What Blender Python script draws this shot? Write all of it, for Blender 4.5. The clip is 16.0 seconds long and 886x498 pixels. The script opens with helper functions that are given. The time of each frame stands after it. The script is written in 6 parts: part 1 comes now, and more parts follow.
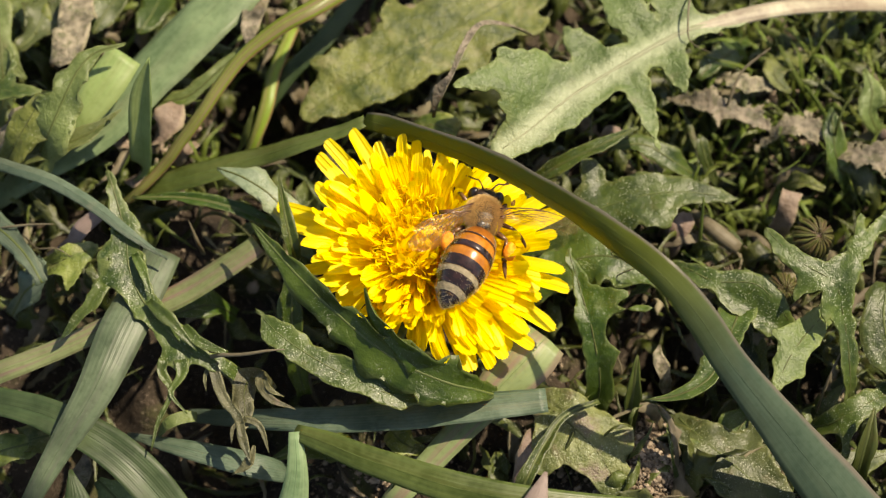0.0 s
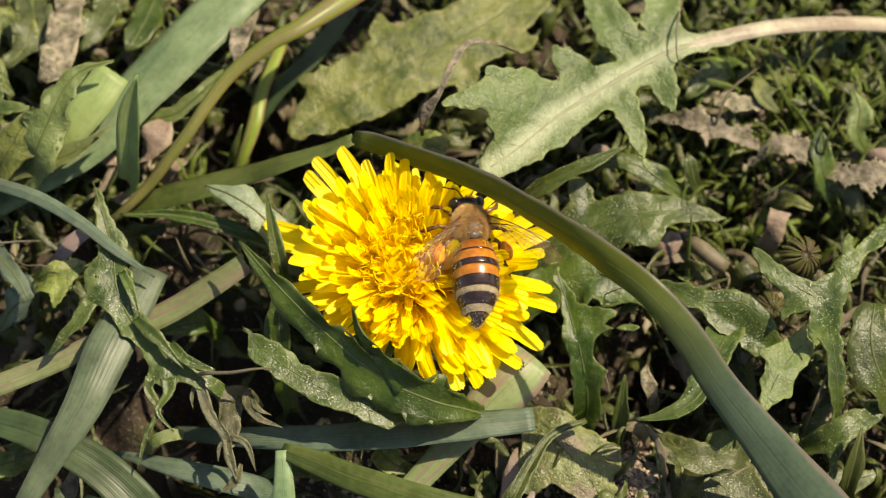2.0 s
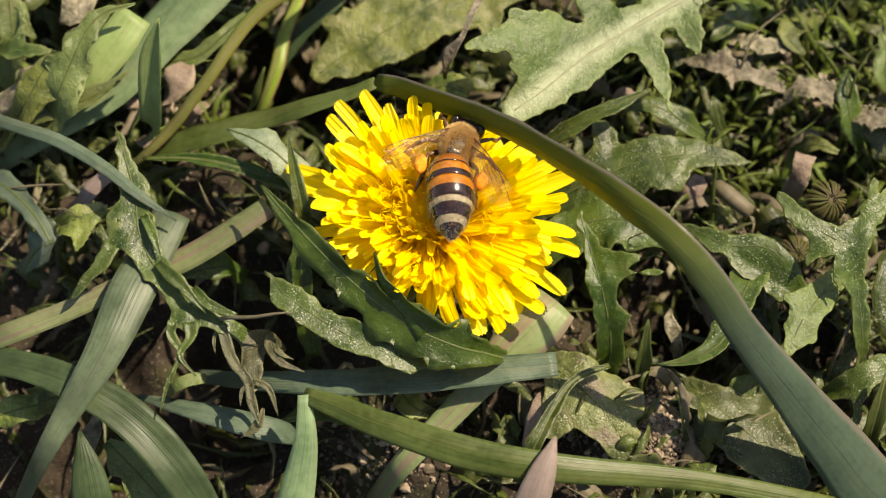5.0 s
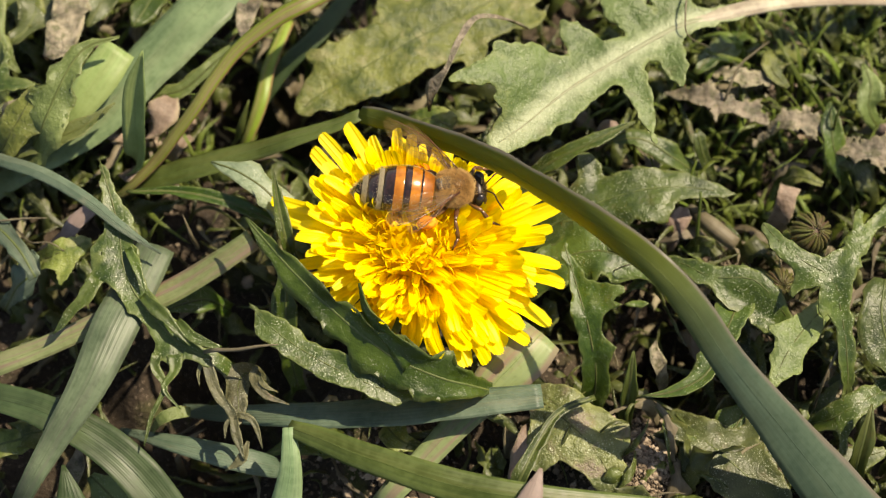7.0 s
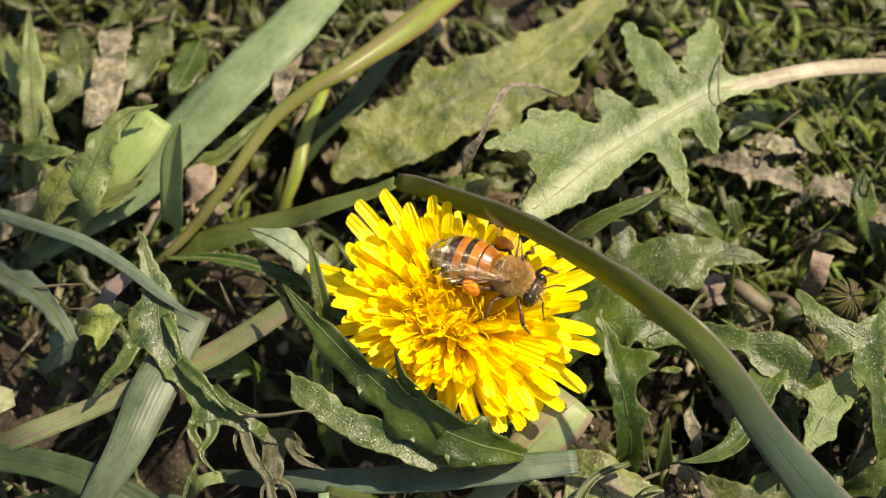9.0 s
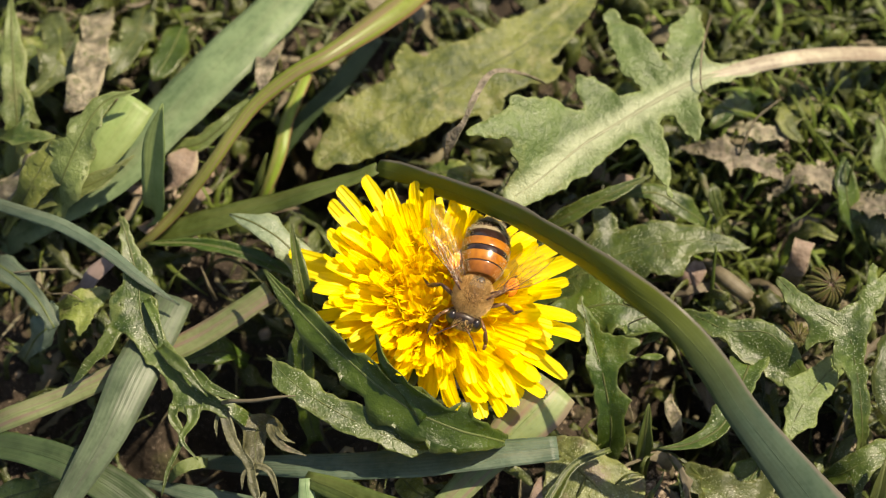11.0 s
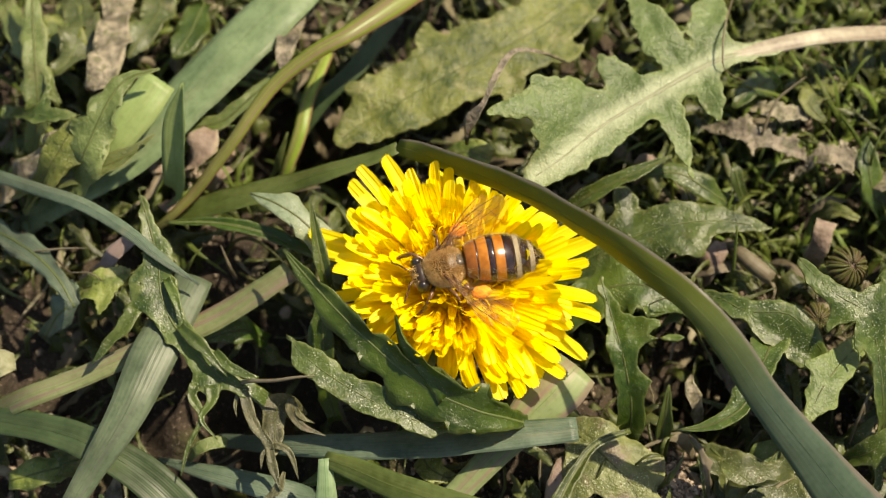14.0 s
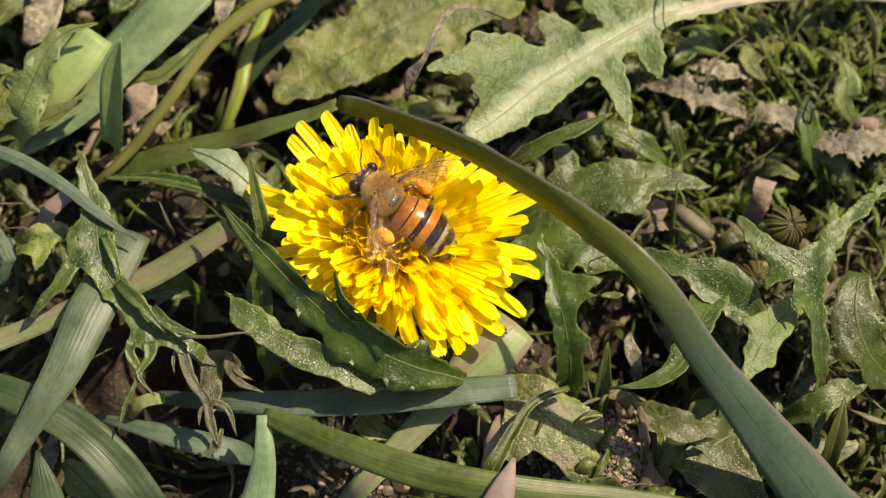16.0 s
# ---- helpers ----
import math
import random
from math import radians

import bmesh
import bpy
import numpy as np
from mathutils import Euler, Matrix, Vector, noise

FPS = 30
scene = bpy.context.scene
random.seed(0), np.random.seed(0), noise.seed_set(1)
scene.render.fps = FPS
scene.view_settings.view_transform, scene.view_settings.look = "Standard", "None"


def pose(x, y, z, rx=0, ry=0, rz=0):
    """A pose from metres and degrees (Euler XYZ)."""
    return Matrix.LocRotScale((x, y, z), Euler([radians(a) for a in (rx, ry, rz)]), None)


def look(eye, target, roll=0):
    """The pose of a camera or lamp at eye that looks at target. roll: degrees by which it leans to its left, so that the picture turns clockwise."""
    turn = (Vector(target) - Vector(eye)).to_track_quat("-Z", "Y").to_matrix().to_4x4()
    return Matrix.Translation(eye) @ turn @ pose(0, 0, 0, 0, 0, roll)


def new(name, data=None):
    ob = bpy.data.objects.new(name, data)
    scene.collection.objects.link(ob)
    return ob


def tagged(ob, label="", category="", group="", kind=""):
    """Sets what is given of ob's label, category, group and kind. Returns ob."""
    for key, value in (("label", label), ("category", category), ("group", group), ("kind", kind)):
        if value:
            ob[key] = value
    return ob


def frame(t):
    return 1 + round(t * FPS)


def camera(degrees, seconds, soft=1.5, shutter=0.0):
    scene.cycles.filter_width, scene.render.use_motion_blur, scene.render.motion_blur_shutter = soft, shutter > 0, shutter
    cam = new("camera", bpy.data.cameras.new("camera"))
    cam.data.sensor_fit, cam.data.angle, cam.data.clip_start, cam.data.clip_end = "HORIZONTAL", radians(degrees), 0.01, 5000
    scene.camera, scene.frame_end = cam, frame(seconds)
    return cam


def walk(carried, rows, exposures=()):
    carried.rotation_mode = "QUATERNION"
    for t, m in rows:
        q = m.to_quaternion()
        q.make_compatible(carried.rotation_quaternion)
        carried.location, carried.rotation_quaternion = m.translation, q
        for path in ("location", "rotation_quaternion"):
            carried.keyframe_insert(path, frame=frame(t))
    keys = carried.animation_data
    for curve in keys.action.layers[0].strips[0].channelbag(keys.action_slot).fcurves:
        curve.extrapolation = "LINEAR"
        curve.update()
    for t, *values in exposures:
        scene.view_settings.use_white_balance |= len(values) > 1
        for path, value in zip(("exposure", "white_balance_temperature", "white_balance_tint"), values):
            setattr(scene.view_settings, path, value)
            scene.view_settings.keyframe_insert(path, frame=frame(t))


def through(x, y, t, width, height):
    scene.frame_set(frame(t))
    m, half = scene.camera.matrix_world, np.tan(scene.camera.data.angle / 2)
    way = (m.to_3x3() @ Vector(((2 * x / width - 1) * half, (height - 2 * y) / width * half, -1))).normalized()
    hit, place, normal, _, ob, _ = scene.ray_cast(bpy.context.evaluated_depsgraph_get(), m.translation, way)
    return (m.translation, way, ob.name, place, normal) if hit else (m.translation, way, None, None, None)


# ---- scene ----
# A honey bee at work on a dandelion flower, close to the ground. Lengths below are in millimetres.
MM = 0.001

# ---- camera ----
cam = camera(22.0, 16.0, 1.15, 0.3)
cam.data.dof.use_dof, cam.data.dof.focus_distance, cam.data.dof.aperture_fstop = True, 0.2165, 26.0
PATH = [
    (0.0, 0.00, -75.59, 219.67, 20.00, 0.00, 0.00),
    (0.5, 0.52, -75.49, 219.65, 20.39, -0.06, 0.06),
    (1.0, 0.65, -75.26, 219.73, 20.48, -0.01, 0.20),
    (1.5, 0.58, -75.35, 219.56, 20.56, 0.32, 0.41),
    (2.0, -0.14, -74.88, 219.72, 20.29, -0.39, 0.07),
    (2.5, 1.30, -75.45, 219.33, 19.75, -0.57, -0.12),
    (3.0, 1.79, -74.63, 219.48, 19.67, -0.04, 0.18),
    (5.5, 0.70, -73.52, 219.14, 18.48, 0.40, 0.40),
    (6.0, 0.59, -75.92, 217.97, 18.54, -0.17, 0.04),
    (6.5, 0.88, -74.99, 218.40, 18.85, 0.04, 0.17),
    (7.0, 0.80, -75.05, 218.41, 19.85, 0.05, 0.12),
    (7.5, 0.64, -75.72, 218.61, 20.16, 0.31, 0.24),
    (8.0, 0.68, -75.80, 218.70, 20.76, 0.50, 0.30),
    (8.5, 0.64, -75.42, 219.53, 21.06, 0.70, 0.29),
    (9.0, 0.05, -75.59, 219.74, 21.53, 0.69, 0.37),
    (9.5, 0.54, -75.14, 219.56, 20.86, 0.18, 0.21),
    (12.0, 0.15, -76.29, 220.06, 21.48, 0.55, 0.69),
    (12.5, 0.89, -73.25, 220.99, 20.70, 0.88, 0.80),
    (13.0, 0.59, -74.70, 220.09, 20.29, 1.12, 0.73),
    (13.5, 0.96, -75.43, 219.57, 21.04, 1.25, 0.89),
    (14.0, 1.35, -74.63, 219.58, 20.47, 0.92, 0.83),
    (14.5, 0.04, -76.17, 218.94, 20.23, 0.75, 0.82),
    (15.0, 0.02, -75.50, 218.92, 20.21, 0.18, 0.69),
    (15.5, 0.15, -74.64, 218.90, 19.37, -0.63, 0.45),
    (16.0, 1.57, -75.18, 218.75, 19.59, -0.53, 0.53),
]
walk(cam, [(t, pose(x * MM, y * MM, z * MM, rx, ry, rz)) for t, x, y, z, rx, ry, rz in PATH], [(0.0, 0.77, 8000, 12), (3.0, 0.79, 8000, 12), (6.0, 0.82, 8000, 12), (7.0, 0.88, 8000, 12), (9.5, 0.9, 8000, 12), (12.0, 0.8, 8000, 12), (14.5, 0.82, 8000, 12), (16.0, 0.77, 8000, 12)])

# ---- light ----
SUN_HIGH, SUN_TURN = 57.5, 62.0   # elevation; degrees from +y towards +x
world = bpy.data.worlds.new("sky")
scene.world = world
world.use_nodes = True
sky = world.node_tree.nodes.new("ShaderNodeTexSky")
sky.sky_type, sky.sun_disc = "NISHITA", False
sky.sun_elevation, sky.sun_rotation = radians(SUN_HIGH), radians(SUN_TURN)
background = world.node_tree.nodes["Background"]
background.inputs["Strength"].default_value = 0.118
world.node_tree.links.new(sky.outputs[0], background.inputs["Color"])
sun = new("sun", bpy.data.lights.new("sun", "SUN"))
sun.data.energy, sun.data.angle, sun.data.color = 5.0, radians(0.55), (1.0, 0.94, 0.82)
sun.matrix_world = look((math.sin(radians(SUN_TURN)) * math.cos(radians(SUN_HIGH)), math.cos(radians(SUN_TURN)) * math.cos(radians(SUN_HIGH)), math.sin(radians(SUN_HIGH))), (0, 0, 0))


# ---- materials ----
class Nodes:
    def __init__(self, name):
        self.mat = bpy.data.materials.new(name)
        self.mat.use_nodes = True
        self.tree = self.mat.node_tree
        self.tree.nodes.clear()

    def add(self, kind, ins=(), **props):
        n = self.tree.nodes.new("ShaderNode" + kind)
        for k, v in props.items():
            if k == "blend":
                n.blend_type = v
            elif k == "op":
                n.operation = v
            elif k == "data":
                n.data_type = v
        for key, v in dict(ins).items():
            if isinstance(v, bpy.types.NodeSocket):
                self.tree.links.new(v, n.inputs[key])
            else:
                n.inputs[key].default_value = v
        return n

    def coords(self):
        return self.add("TexCoord").outputs["Object"]

    def noise(self, scale, detail=3.0, vec=None):
        return self.add("TexNoise", {"Vector": vec or self.coords(), "Scale": scale, "Detail": detail}).outputs["Fac"]

    def math(self, op, a, b=0.0, c=0.0):
        return self.add("Math", {0: a, 1: b, 2: c}, op=op).outputs[0]

    def ramp(self, fac, lo, hi):
        return self.add("MapRange", {"Value": fac, "From Min": lo, "From Max": hi}).outputs["Result"]

    def mix(self, fac, a, b, blend="MIX"):
        rgba = lambda v: v if isinstance(v, bpy.types.NodeSocket) else (*v, 1.0)
        n = self.tree.nodes.new("ShaderNodeMix")
        n.data_type, n.blend_type = "RGBA", blend
        for key, v in ((0, fac), (6, rgba(a)), (7, rgba(b))):
            if isinstance(v, bpy.types.NodeSocket):
                self.tree.links.new(v, n.inputs[key])
            else:
                n.inputs[key].default_value = v
        return n.outputs[2]

    def bump(self, height, mm, strength=1.0):
        return self.add("Bump", {"Height": height, "Distance": mm * MM, "Strength": strength}).outputs[0]

    def close(self, colour, rough, normal=None, through=0.0, spec=0.5, metal=0.0, glow_colour=None):
        ins = {"Base Color": colour if isinstance(colour, bpy.types.NodeSocket) else (*colour, 1), "Roughness": rough, "Specular IOR Level": spec, "Metallic": metal}
        if normal:
            ins["Normal"] = normal
        p = self.add("BsdfPrincipled", ins).outputs[0]
        if through:
            back = self.add("BsdfTranslucent", {"Color": glow_colour or ins["Base Color"]}).outputs[0]
            m = self.add("MixShader", {0: through, 1: p, 2: back})
            p = m.outputs[0]
        self.tree.links.new(p, self.add("OutputMaterial").inputs["Surface"])
        return self.mat


def plant(name, dark, light, stain, rough=0.5, ribs=0.0, hairs=0.0, through=0.22, rib_depth=0.02, stained=0.3, blotch=220.0, island=False, pale_rib=None, bumps=0.2, stripe=0.3, edge=None, tip=None):
    """Leaf tissue: two greens in patches, stains, ribs along its length, or a net of veins with downy hairs."""
    n = Nodes(name)
    uv = n.add("SeparateXYZ", {0: n.add("TexCoord").outputs["UV"]})
    across, along = uv.outputs[0], uv.outputs[1]
    rnd = n.add("NewGeometry").outputs["Random Per Island"] if island else n.add("ObjectInfo").outputs["Random"]
    moved = n.add("VectorMath", {0: n.coords(), 1: n.add("CombineXYZ", {0: rnd, 1: n.math("MULTIPLY", rnd, 0.7), 2: 0.2}).outputs[0]}).outputs[0]
    patch = n.noise(blotch, 5.0, moved)
    fine = n.noise(1500.0, 4.0, moved)
    grain = n.noise(5200.0, 2.0, moved)
    col = n.mix(n.ramp(patch, 0.36, 0.62), dark, light)
    col = n.mix(n.math("MULTIPLY", n.ramp(fine, 0.42, 0.68), 0.5), col, light)
    col = n.mix(n.math("MULTIPLY", n.ramp(fine, 0.5, 0.3), 0.55), col, dark)
    spot = n.ramp(n.noise(blotch * 1.6, 7.0, n.add("VectorMath", {0: moved, 1: (0.31, 0.17, 0.05)}).outputs[0]), 0.74 - 0.3 * stained, 0.84 - 0.3 * stained)
    col = n.mix(spot, col, n.mix(n.ramp(grain, 0.35, 0.65), stain, n.mix(0.5, stain, light)))
    if pale_rib:
        col = n.mix(n.math("MULTIPLY", n.ramp(n.math("ADD", along, n.math("MULTIPLY", n.math("SUBTRACT", fine, 0.5), 0.5)), 0.3, 1.0), 0.9), col, pale_rib)
    if ribs:
        wave = n.math("SINE", n.math("MULTIPLY", n.math("ADD", across, n.math("MULTIPLY", n.noise(130.0), 0.05)), ribs))
        wave2 = n.math("SINE", n.math("MULTIPLY", across, ribs * 2.7))
        height = n.math("ADD", n.math("MULTIPLY", fine, 0.25), n.math("ADD", n.math("MULTIPLY", wave, 0.5), n.math("MULTIPLY", wave2, 0.25)))
        streak = n.add("TexNoise", {"Vector": n.add("CombineXYZ", {0: n.math("MULTIPLY", across, 9.0), 1: n.math("MULTIPLY", along, 0.22), 2: n.math("MULTIPLY", rnd, 30.0)}).outputs[0], "Scale": 1.0, "Detail": 4.0}).outputs["Fac"]
        col = n.mix(n.ramp(streak, 0.42, 0.62), col, n.mix(0.4, col, light))
        wide = n.add("TexNoise", {"Vector": n.add("CombineXYZ", {0: n.math("MULTIPLY", across, 2.2), 1: n.math("MULTIPLY", along, 0.05), 2: n.math("MULTIPLY", rnd, 50.0)}).outputs[0], "Scale": 1.0, "Detail": 2.0}).outputs["Fac"]
        col = n.mix(n.ramp(wide, 0.46, 0.66), col, n.mix(stripe, col, stain))
        col = n.mix(n.math("MULTIPLY", n.ramp(wave, 0.2, 1.0), 0.14), col, n.mix(0.6, col, dark))
        # far stretch of the blade takes a painted backlit tint
        if tip:
            col = n.mix(n.math("MULTIPLY", n.ramp(along, tip[1], tip[2]), 0.9), col, tip[0])
        if edge:
            col = n.mix(n.ramp(n.math("ADD", across, n.math("MULTIPLY", n.noise(90.0), 0.3)), 0.93, 1.08), col, edge)
        relief = n.bump(height, rib_depth)
    else:
        bent = n.add("VectorMath", {0: moved, 1: n.add("VectorMath", {0: n.add("TexNoise", {"Vector": moved, "Scale": 300.0}).outputs["Color"], 1: (0.0018, 0.0018, 0.0018)}, op="MULTIPLY").outputs[0]}).outputs[0]
        net = n.tree.nodes.new("ShaderNodeTexVoronoi")
        net.feature = "DISTANCE_TO_EDGE"
        net.inputs["Scale"].default_value = 620.0
        n.tree.links.new(bent, net.inputs["Vector"])
        vein = n.ramp(net.outputs["Distance"], 0.10, 0.0)
        col = n.mix(n.math("MULTIPLY", vein, 0.16), col, n.mix(0.5, col, light))
        height = n.math("ADD", n.math("MULTIPLY", n.noise(360.0, 4.0, moved), 2.0), n.math("MULTIPLY", n.math("SUBTRACT", 1.0, vein), 0.07))
        height = n.math("ADD", height, n.math("MULTIPLY", grain, 0.25))
        relief = n.bump(height, bumps)
    if not ribs:
        margin = n.ramp(n.math("ADD", n.math("ABSOLUTE", across), n.math("MULTIPLY", n.math("SUBTRACT", fine, 0.5), 0.3)), 0.78, 1.0)
        col = n.mix(n.math("MULTIPLY", margin, 0.55), col, n.mix(0.35, light, (0.3, 0.3, 0.12)))
    if hairs:
        down = n.ramp(n.noise(6800.0, 1.0, moved), 0.63, 0.70)
        where = n.ramp(n.noise(420.0, 2.0, moved), 0.4, 0.6)
        col = n.mix(n.math("MULTIPLY", n.math("MULTIPLY", down, where), hairs), col, (0.42, 0.45, 0.30))
    col = n.add("HueSaturation", {"Color": col, "Hue": n.math("ADD", 0.488, n.math("MULTIPLY", rnd, 0.022)), "Value": n.math("ADD", 0.70, n.math("MULTIPLY", rnd, 0.42))}).outputs[0]
    glow = n.mix(0.6, col, (0.22, 0.25, 0.012))
    return n.close(col, n.math("ADD", rough - (0.12 if ribs else 0.16), n.math("MULTIPLY", fine, 0.25)), relief, through, 0.3 if ribs else 0.42, 0.0, glow)


GLAUCOUS = plant("glaucous_blade", (0.088, 0.144, 0.064), (0.185, 0.267, 0.130), (0.202, 0.224, 0.130), 0.45, 24.0, 0.1, 0.2, 0.006)
PALEGRASS = plant("pale_grass_blade", (0.128, 0.181, 0.055), (0.217, 0.284, 0.102), (0.209, 0.215, 0.093), 0.45, 26.0, 0.1, 0.22, 0.006)
GREYGRASS = plant("grey_purple_blade", (0.049, 0.075, 0.039), (0.108, 0.149, 0.083), (0.085, 0.079, 0.066), 0.42, 30.0, 0.1, 0.18, 0.012, stripe=0.5)
DARKGRASS = plant("dark_grass_blade", (0.018, 0.035, 0.011), (0.046, 0.077, 0.029), (0.044, 0.051, 0.026), 0.45, 20.0, 0.0, 0.18, 0.012)
BLUISH = plant("bluish_blade", (0.041, 0.070, 0.043), (0.096, 0.137, 0.091), (0.141, 0.141, 0.095), 0.42, 30.0, 0.1, 0.14)
PINKISH = plant("pinkish_blade", (0.106, 0.139, 0.051), (0.192, 0.241, 0.105), (0.208, 0.134, 0.110), 0.45, 26.0, 0.0, 0.2, 0.010, 0.4, 60.0, stripe=0.85)
STEMMY = plant("yellow_green_stem", (0.120, 0.171, 0.015), (0.194, 0.256, 0.039), (0.216, 0.151, 0.086), 0.4, 10.0, 0.0, 0.25, 0.006, 0.35, 60.0, stripe=0.8, edge=(0.215, 0.125, 0.065))
OLIVE = plant("olive_blade", (0.034, 0.051, 0.007), (0.087, 0.117, 0.029), (0.091, 0.078, 0.021), 0.42, 22.0, 0.0, 0.25, 0.010, 0.25)
# last colour paints yellow-olive backlight and petal bounce along the stretch over the flower
ARCHING = plant("arching_blade", (0.036, 0.065, 0.039), (0.083, 0.122, 0.078), (0.077, 0.098, 0.059), 0.4, 30.0, 0.0, 0.4, 0.006, 0.25, 60.0, stripe=0.4, edge=(0.14, 0.125, 0.10), tip=((0.120, 0.138, 0.012), 40.0, 56.0))
LEAFY = plant("green_leaf", (0.018, 0.036, 0.005), (0.058, 0.089, 0.012), (0.060, 0.062, 0.015), 0.46, 0.0, 0.9, 0.2, 0.010, 0.3)
OLIVELEAF = plant("olive_leaf", (0.022, 0.031, 0.006), (0.062, 0.077, 0.020), (0.089, 0.077, 0.037), 0.5, 0.0, 0.9, 0.18, 0.010, 0.45)
DARKLEAF = plant("dark_green_leaf", (0.020, 0.046, 0.003), (0.056, 0.100, 0.010), (0.056, 0.070, 0.011), 0.42, 0.0, 0.6, 0.34, 0.010, 0.15)
PALELEAF = plant("pale_green_leaf", (0.058, 0.085, 0.019), (0.118, 0.154, 0.044), (0.109, 0.109, 0.039), 0.55, 0.0, 0.45, 0.18, 0.010, 0.4, 200.0, bumps=0.28)
RIBLEAF = plant("pale_ribbed_leaf", (0.043, 0.069, 0.014), (0.090, 0.125, 0.035), (0.083, 0.089, 0.032), 0.55, 0.0, 0.45, 0.18, 0.010, 0.4, 200.0, bumps=0.28, pale_rib=(0.26, 0.285, 0.17))
GREYLEAF = plant("grey_green_leaf", (0.080, 0.118, 0.062), (0.165, 0.210, 0.130), (0.13, 0.14, 0.08), 0.5, 0.0, 0.6, 0.2, 0.010, 0.25, 220.0)
YELLOWLEAF = plant("yellowing_leaf", (0.032, 0.057, 0.006), (0.145, 0.172, 0.032), (0.198, 0.198, 0.083), 0.55, 0.0, 0.5, 0.2, 0.010, 0.6, 300.0, bumps=0.35)
DRYLEAF = plant("withered_leaf", (0.030, 0.026, 0.013), (0.270, 0.230, 0.160), (0.055, 0.060, 0.017), 0.65, 0.0, 0.7, 0.16, 0.010, 0.72, 650.0, bumps=0.45)
PURPLELEAF = plant("mouldering_leaf", (0.046, 0.057, 0.012), (0.134, 0.144, 0.048), (0.109, 0.074, 0.060), 0.5, 0.0, 0.9, 0.15, 0.010, 0.7, 200.0, bumps=0.4)
MIDRIB = plant("pale_midrib", (0.218, 0.240, 0.132), (0.340, 0.367, 0.228), (0.246, 0.194, 0.132), 0.5, 10.0, 0.3, 0.15, 0.010, 0.5, 90.0)
GREENRIB = plant("green_midrib", (0.048, 0.065, 0.015), (0.089, 0.107, 0.031), (0.089, 0.069, 0.025), 0.5, 8.0, 0.2, 0.15, 0.010, 0.3)
CARPET = plant("weed_carpet", (0.011, 0.020, 0.003), (0.074, 0.092, 0.017), (0.072, 0.057, 0.025), 0.5, 0.0, 0.8, 0.2, 0.010, 0.35, island=True)
MEADOW = plant("young_grass", (0.050, 0.083, 0.009), (0.136, 0.186, 0.034), (0.154, 0.145, 0.066), 0.45, 14.0, 0.0, 0.3, 0.008, 0.3, 120.0, island=True)
PETIOLE = plant("pinkish_stalk", (0.195, 0.155, 0.115), (0.390, 0.365, 0.263), (0.163, 0.108, 0.081), 0.5, 12.0, 0.2, 0.15, 0.010, 0.6, 160.0, stripe=0.6)
MAUVE = plant("mauve_blade", (0.170, 0.125, 0.105), (0.290, 0.225, 0.190), (0.130, 0.120, 0.070), 0.5, 20.0, 0.0, 0.2, 0.008, 0.3, 60.0)
PALEBIT = plant("whitish_leaf", (0.216, 0.230, 0.112), (0.403, 0.410, 0.260), (0.173, 0.187, 0.068), 0.6, 0.0, 0.3, 0.25, 0.010, 0.3, 300.0)
BUD = plant("bud_bract", (0.038, 0.049, 0.011), (0.106, 0.114, 0.028), (0.089, 0.046, 0.032), 0.45, 9.0, 0.0, 0.2, 0.010, 0.75, 300.0, stripe=0.9)
BROWNED = plant("browned_leaf", (0.022, 0.026, 0.008), (0.100, 0.096, 0.044), (0.132, 0.099, 0.064), 0.55, 0.0, 0.6, 0.16, 0.010, 0.4, 320.0, bumps=0.35)
PINKDRY = plant("pinkish_dry_leaf", (0.126, 0.087, 0.063), (0.252, 0.186, 0.140), (0.107, 0.075, 0.050), 0.7, 0.0, 0.2, 0.12, 0.010, 0.3, 200.0, bumps=0.3)
STRAW = plant("dry_straw", (0.093, 0.074, 0.041), (0.200, 0.173, 0.113), (0.071, 0.066, 0.027), 0.6, 16.0, 0.0, 0.15, 0.010, 0.3, island=True)


def soil_material():
    n = Nodes("soil")
    grit = n.noise(600.0, 8.0)
    # soil browns darkened throughout so the shade of deep gaps is in the colour
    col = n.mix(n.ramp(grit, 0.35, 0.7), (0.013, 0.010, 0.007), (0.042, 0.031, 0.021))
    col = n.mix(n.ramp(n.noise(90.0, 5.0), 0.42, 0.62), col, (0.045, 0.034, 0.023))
    col = n.mix(n.ramp(n.noise(3500.0, 3.0), 0.62, 0.70), col, (0.20, 0.16, 0.12))
    col = n.mix(n.math("MULTIPLY", n.ramp(n.noise(140.0, 6.0), 0.55, 0.7), 0.7), col, (0.05, 0.062, 0.014))
    return n.close(col, 0.9, n.bump(n.math("ADD", grit, n.math("MULTIPLY", n.noise(2500.0, 5.0), 0.5)), 0.6), 0.0, 0.2)


def crumb_material():
    n = Nodes("soil_crumb")
    rnd = n.add("NewGeometry").outputs["Random Per Island"]
    grit = n.noise(1500.0, 6.0)
    col = n.mix(rnd, (0.05, 0.035, 0.022), (0.27, 0.21, 0.15))
    col = n.mix(n.ramp(grit, 0.5, 0.7), col, (0.34, 0.28, 0.21))
    return n.close(col, 0.9, n.bump(grit, 0.25), 0.0, 0.25)


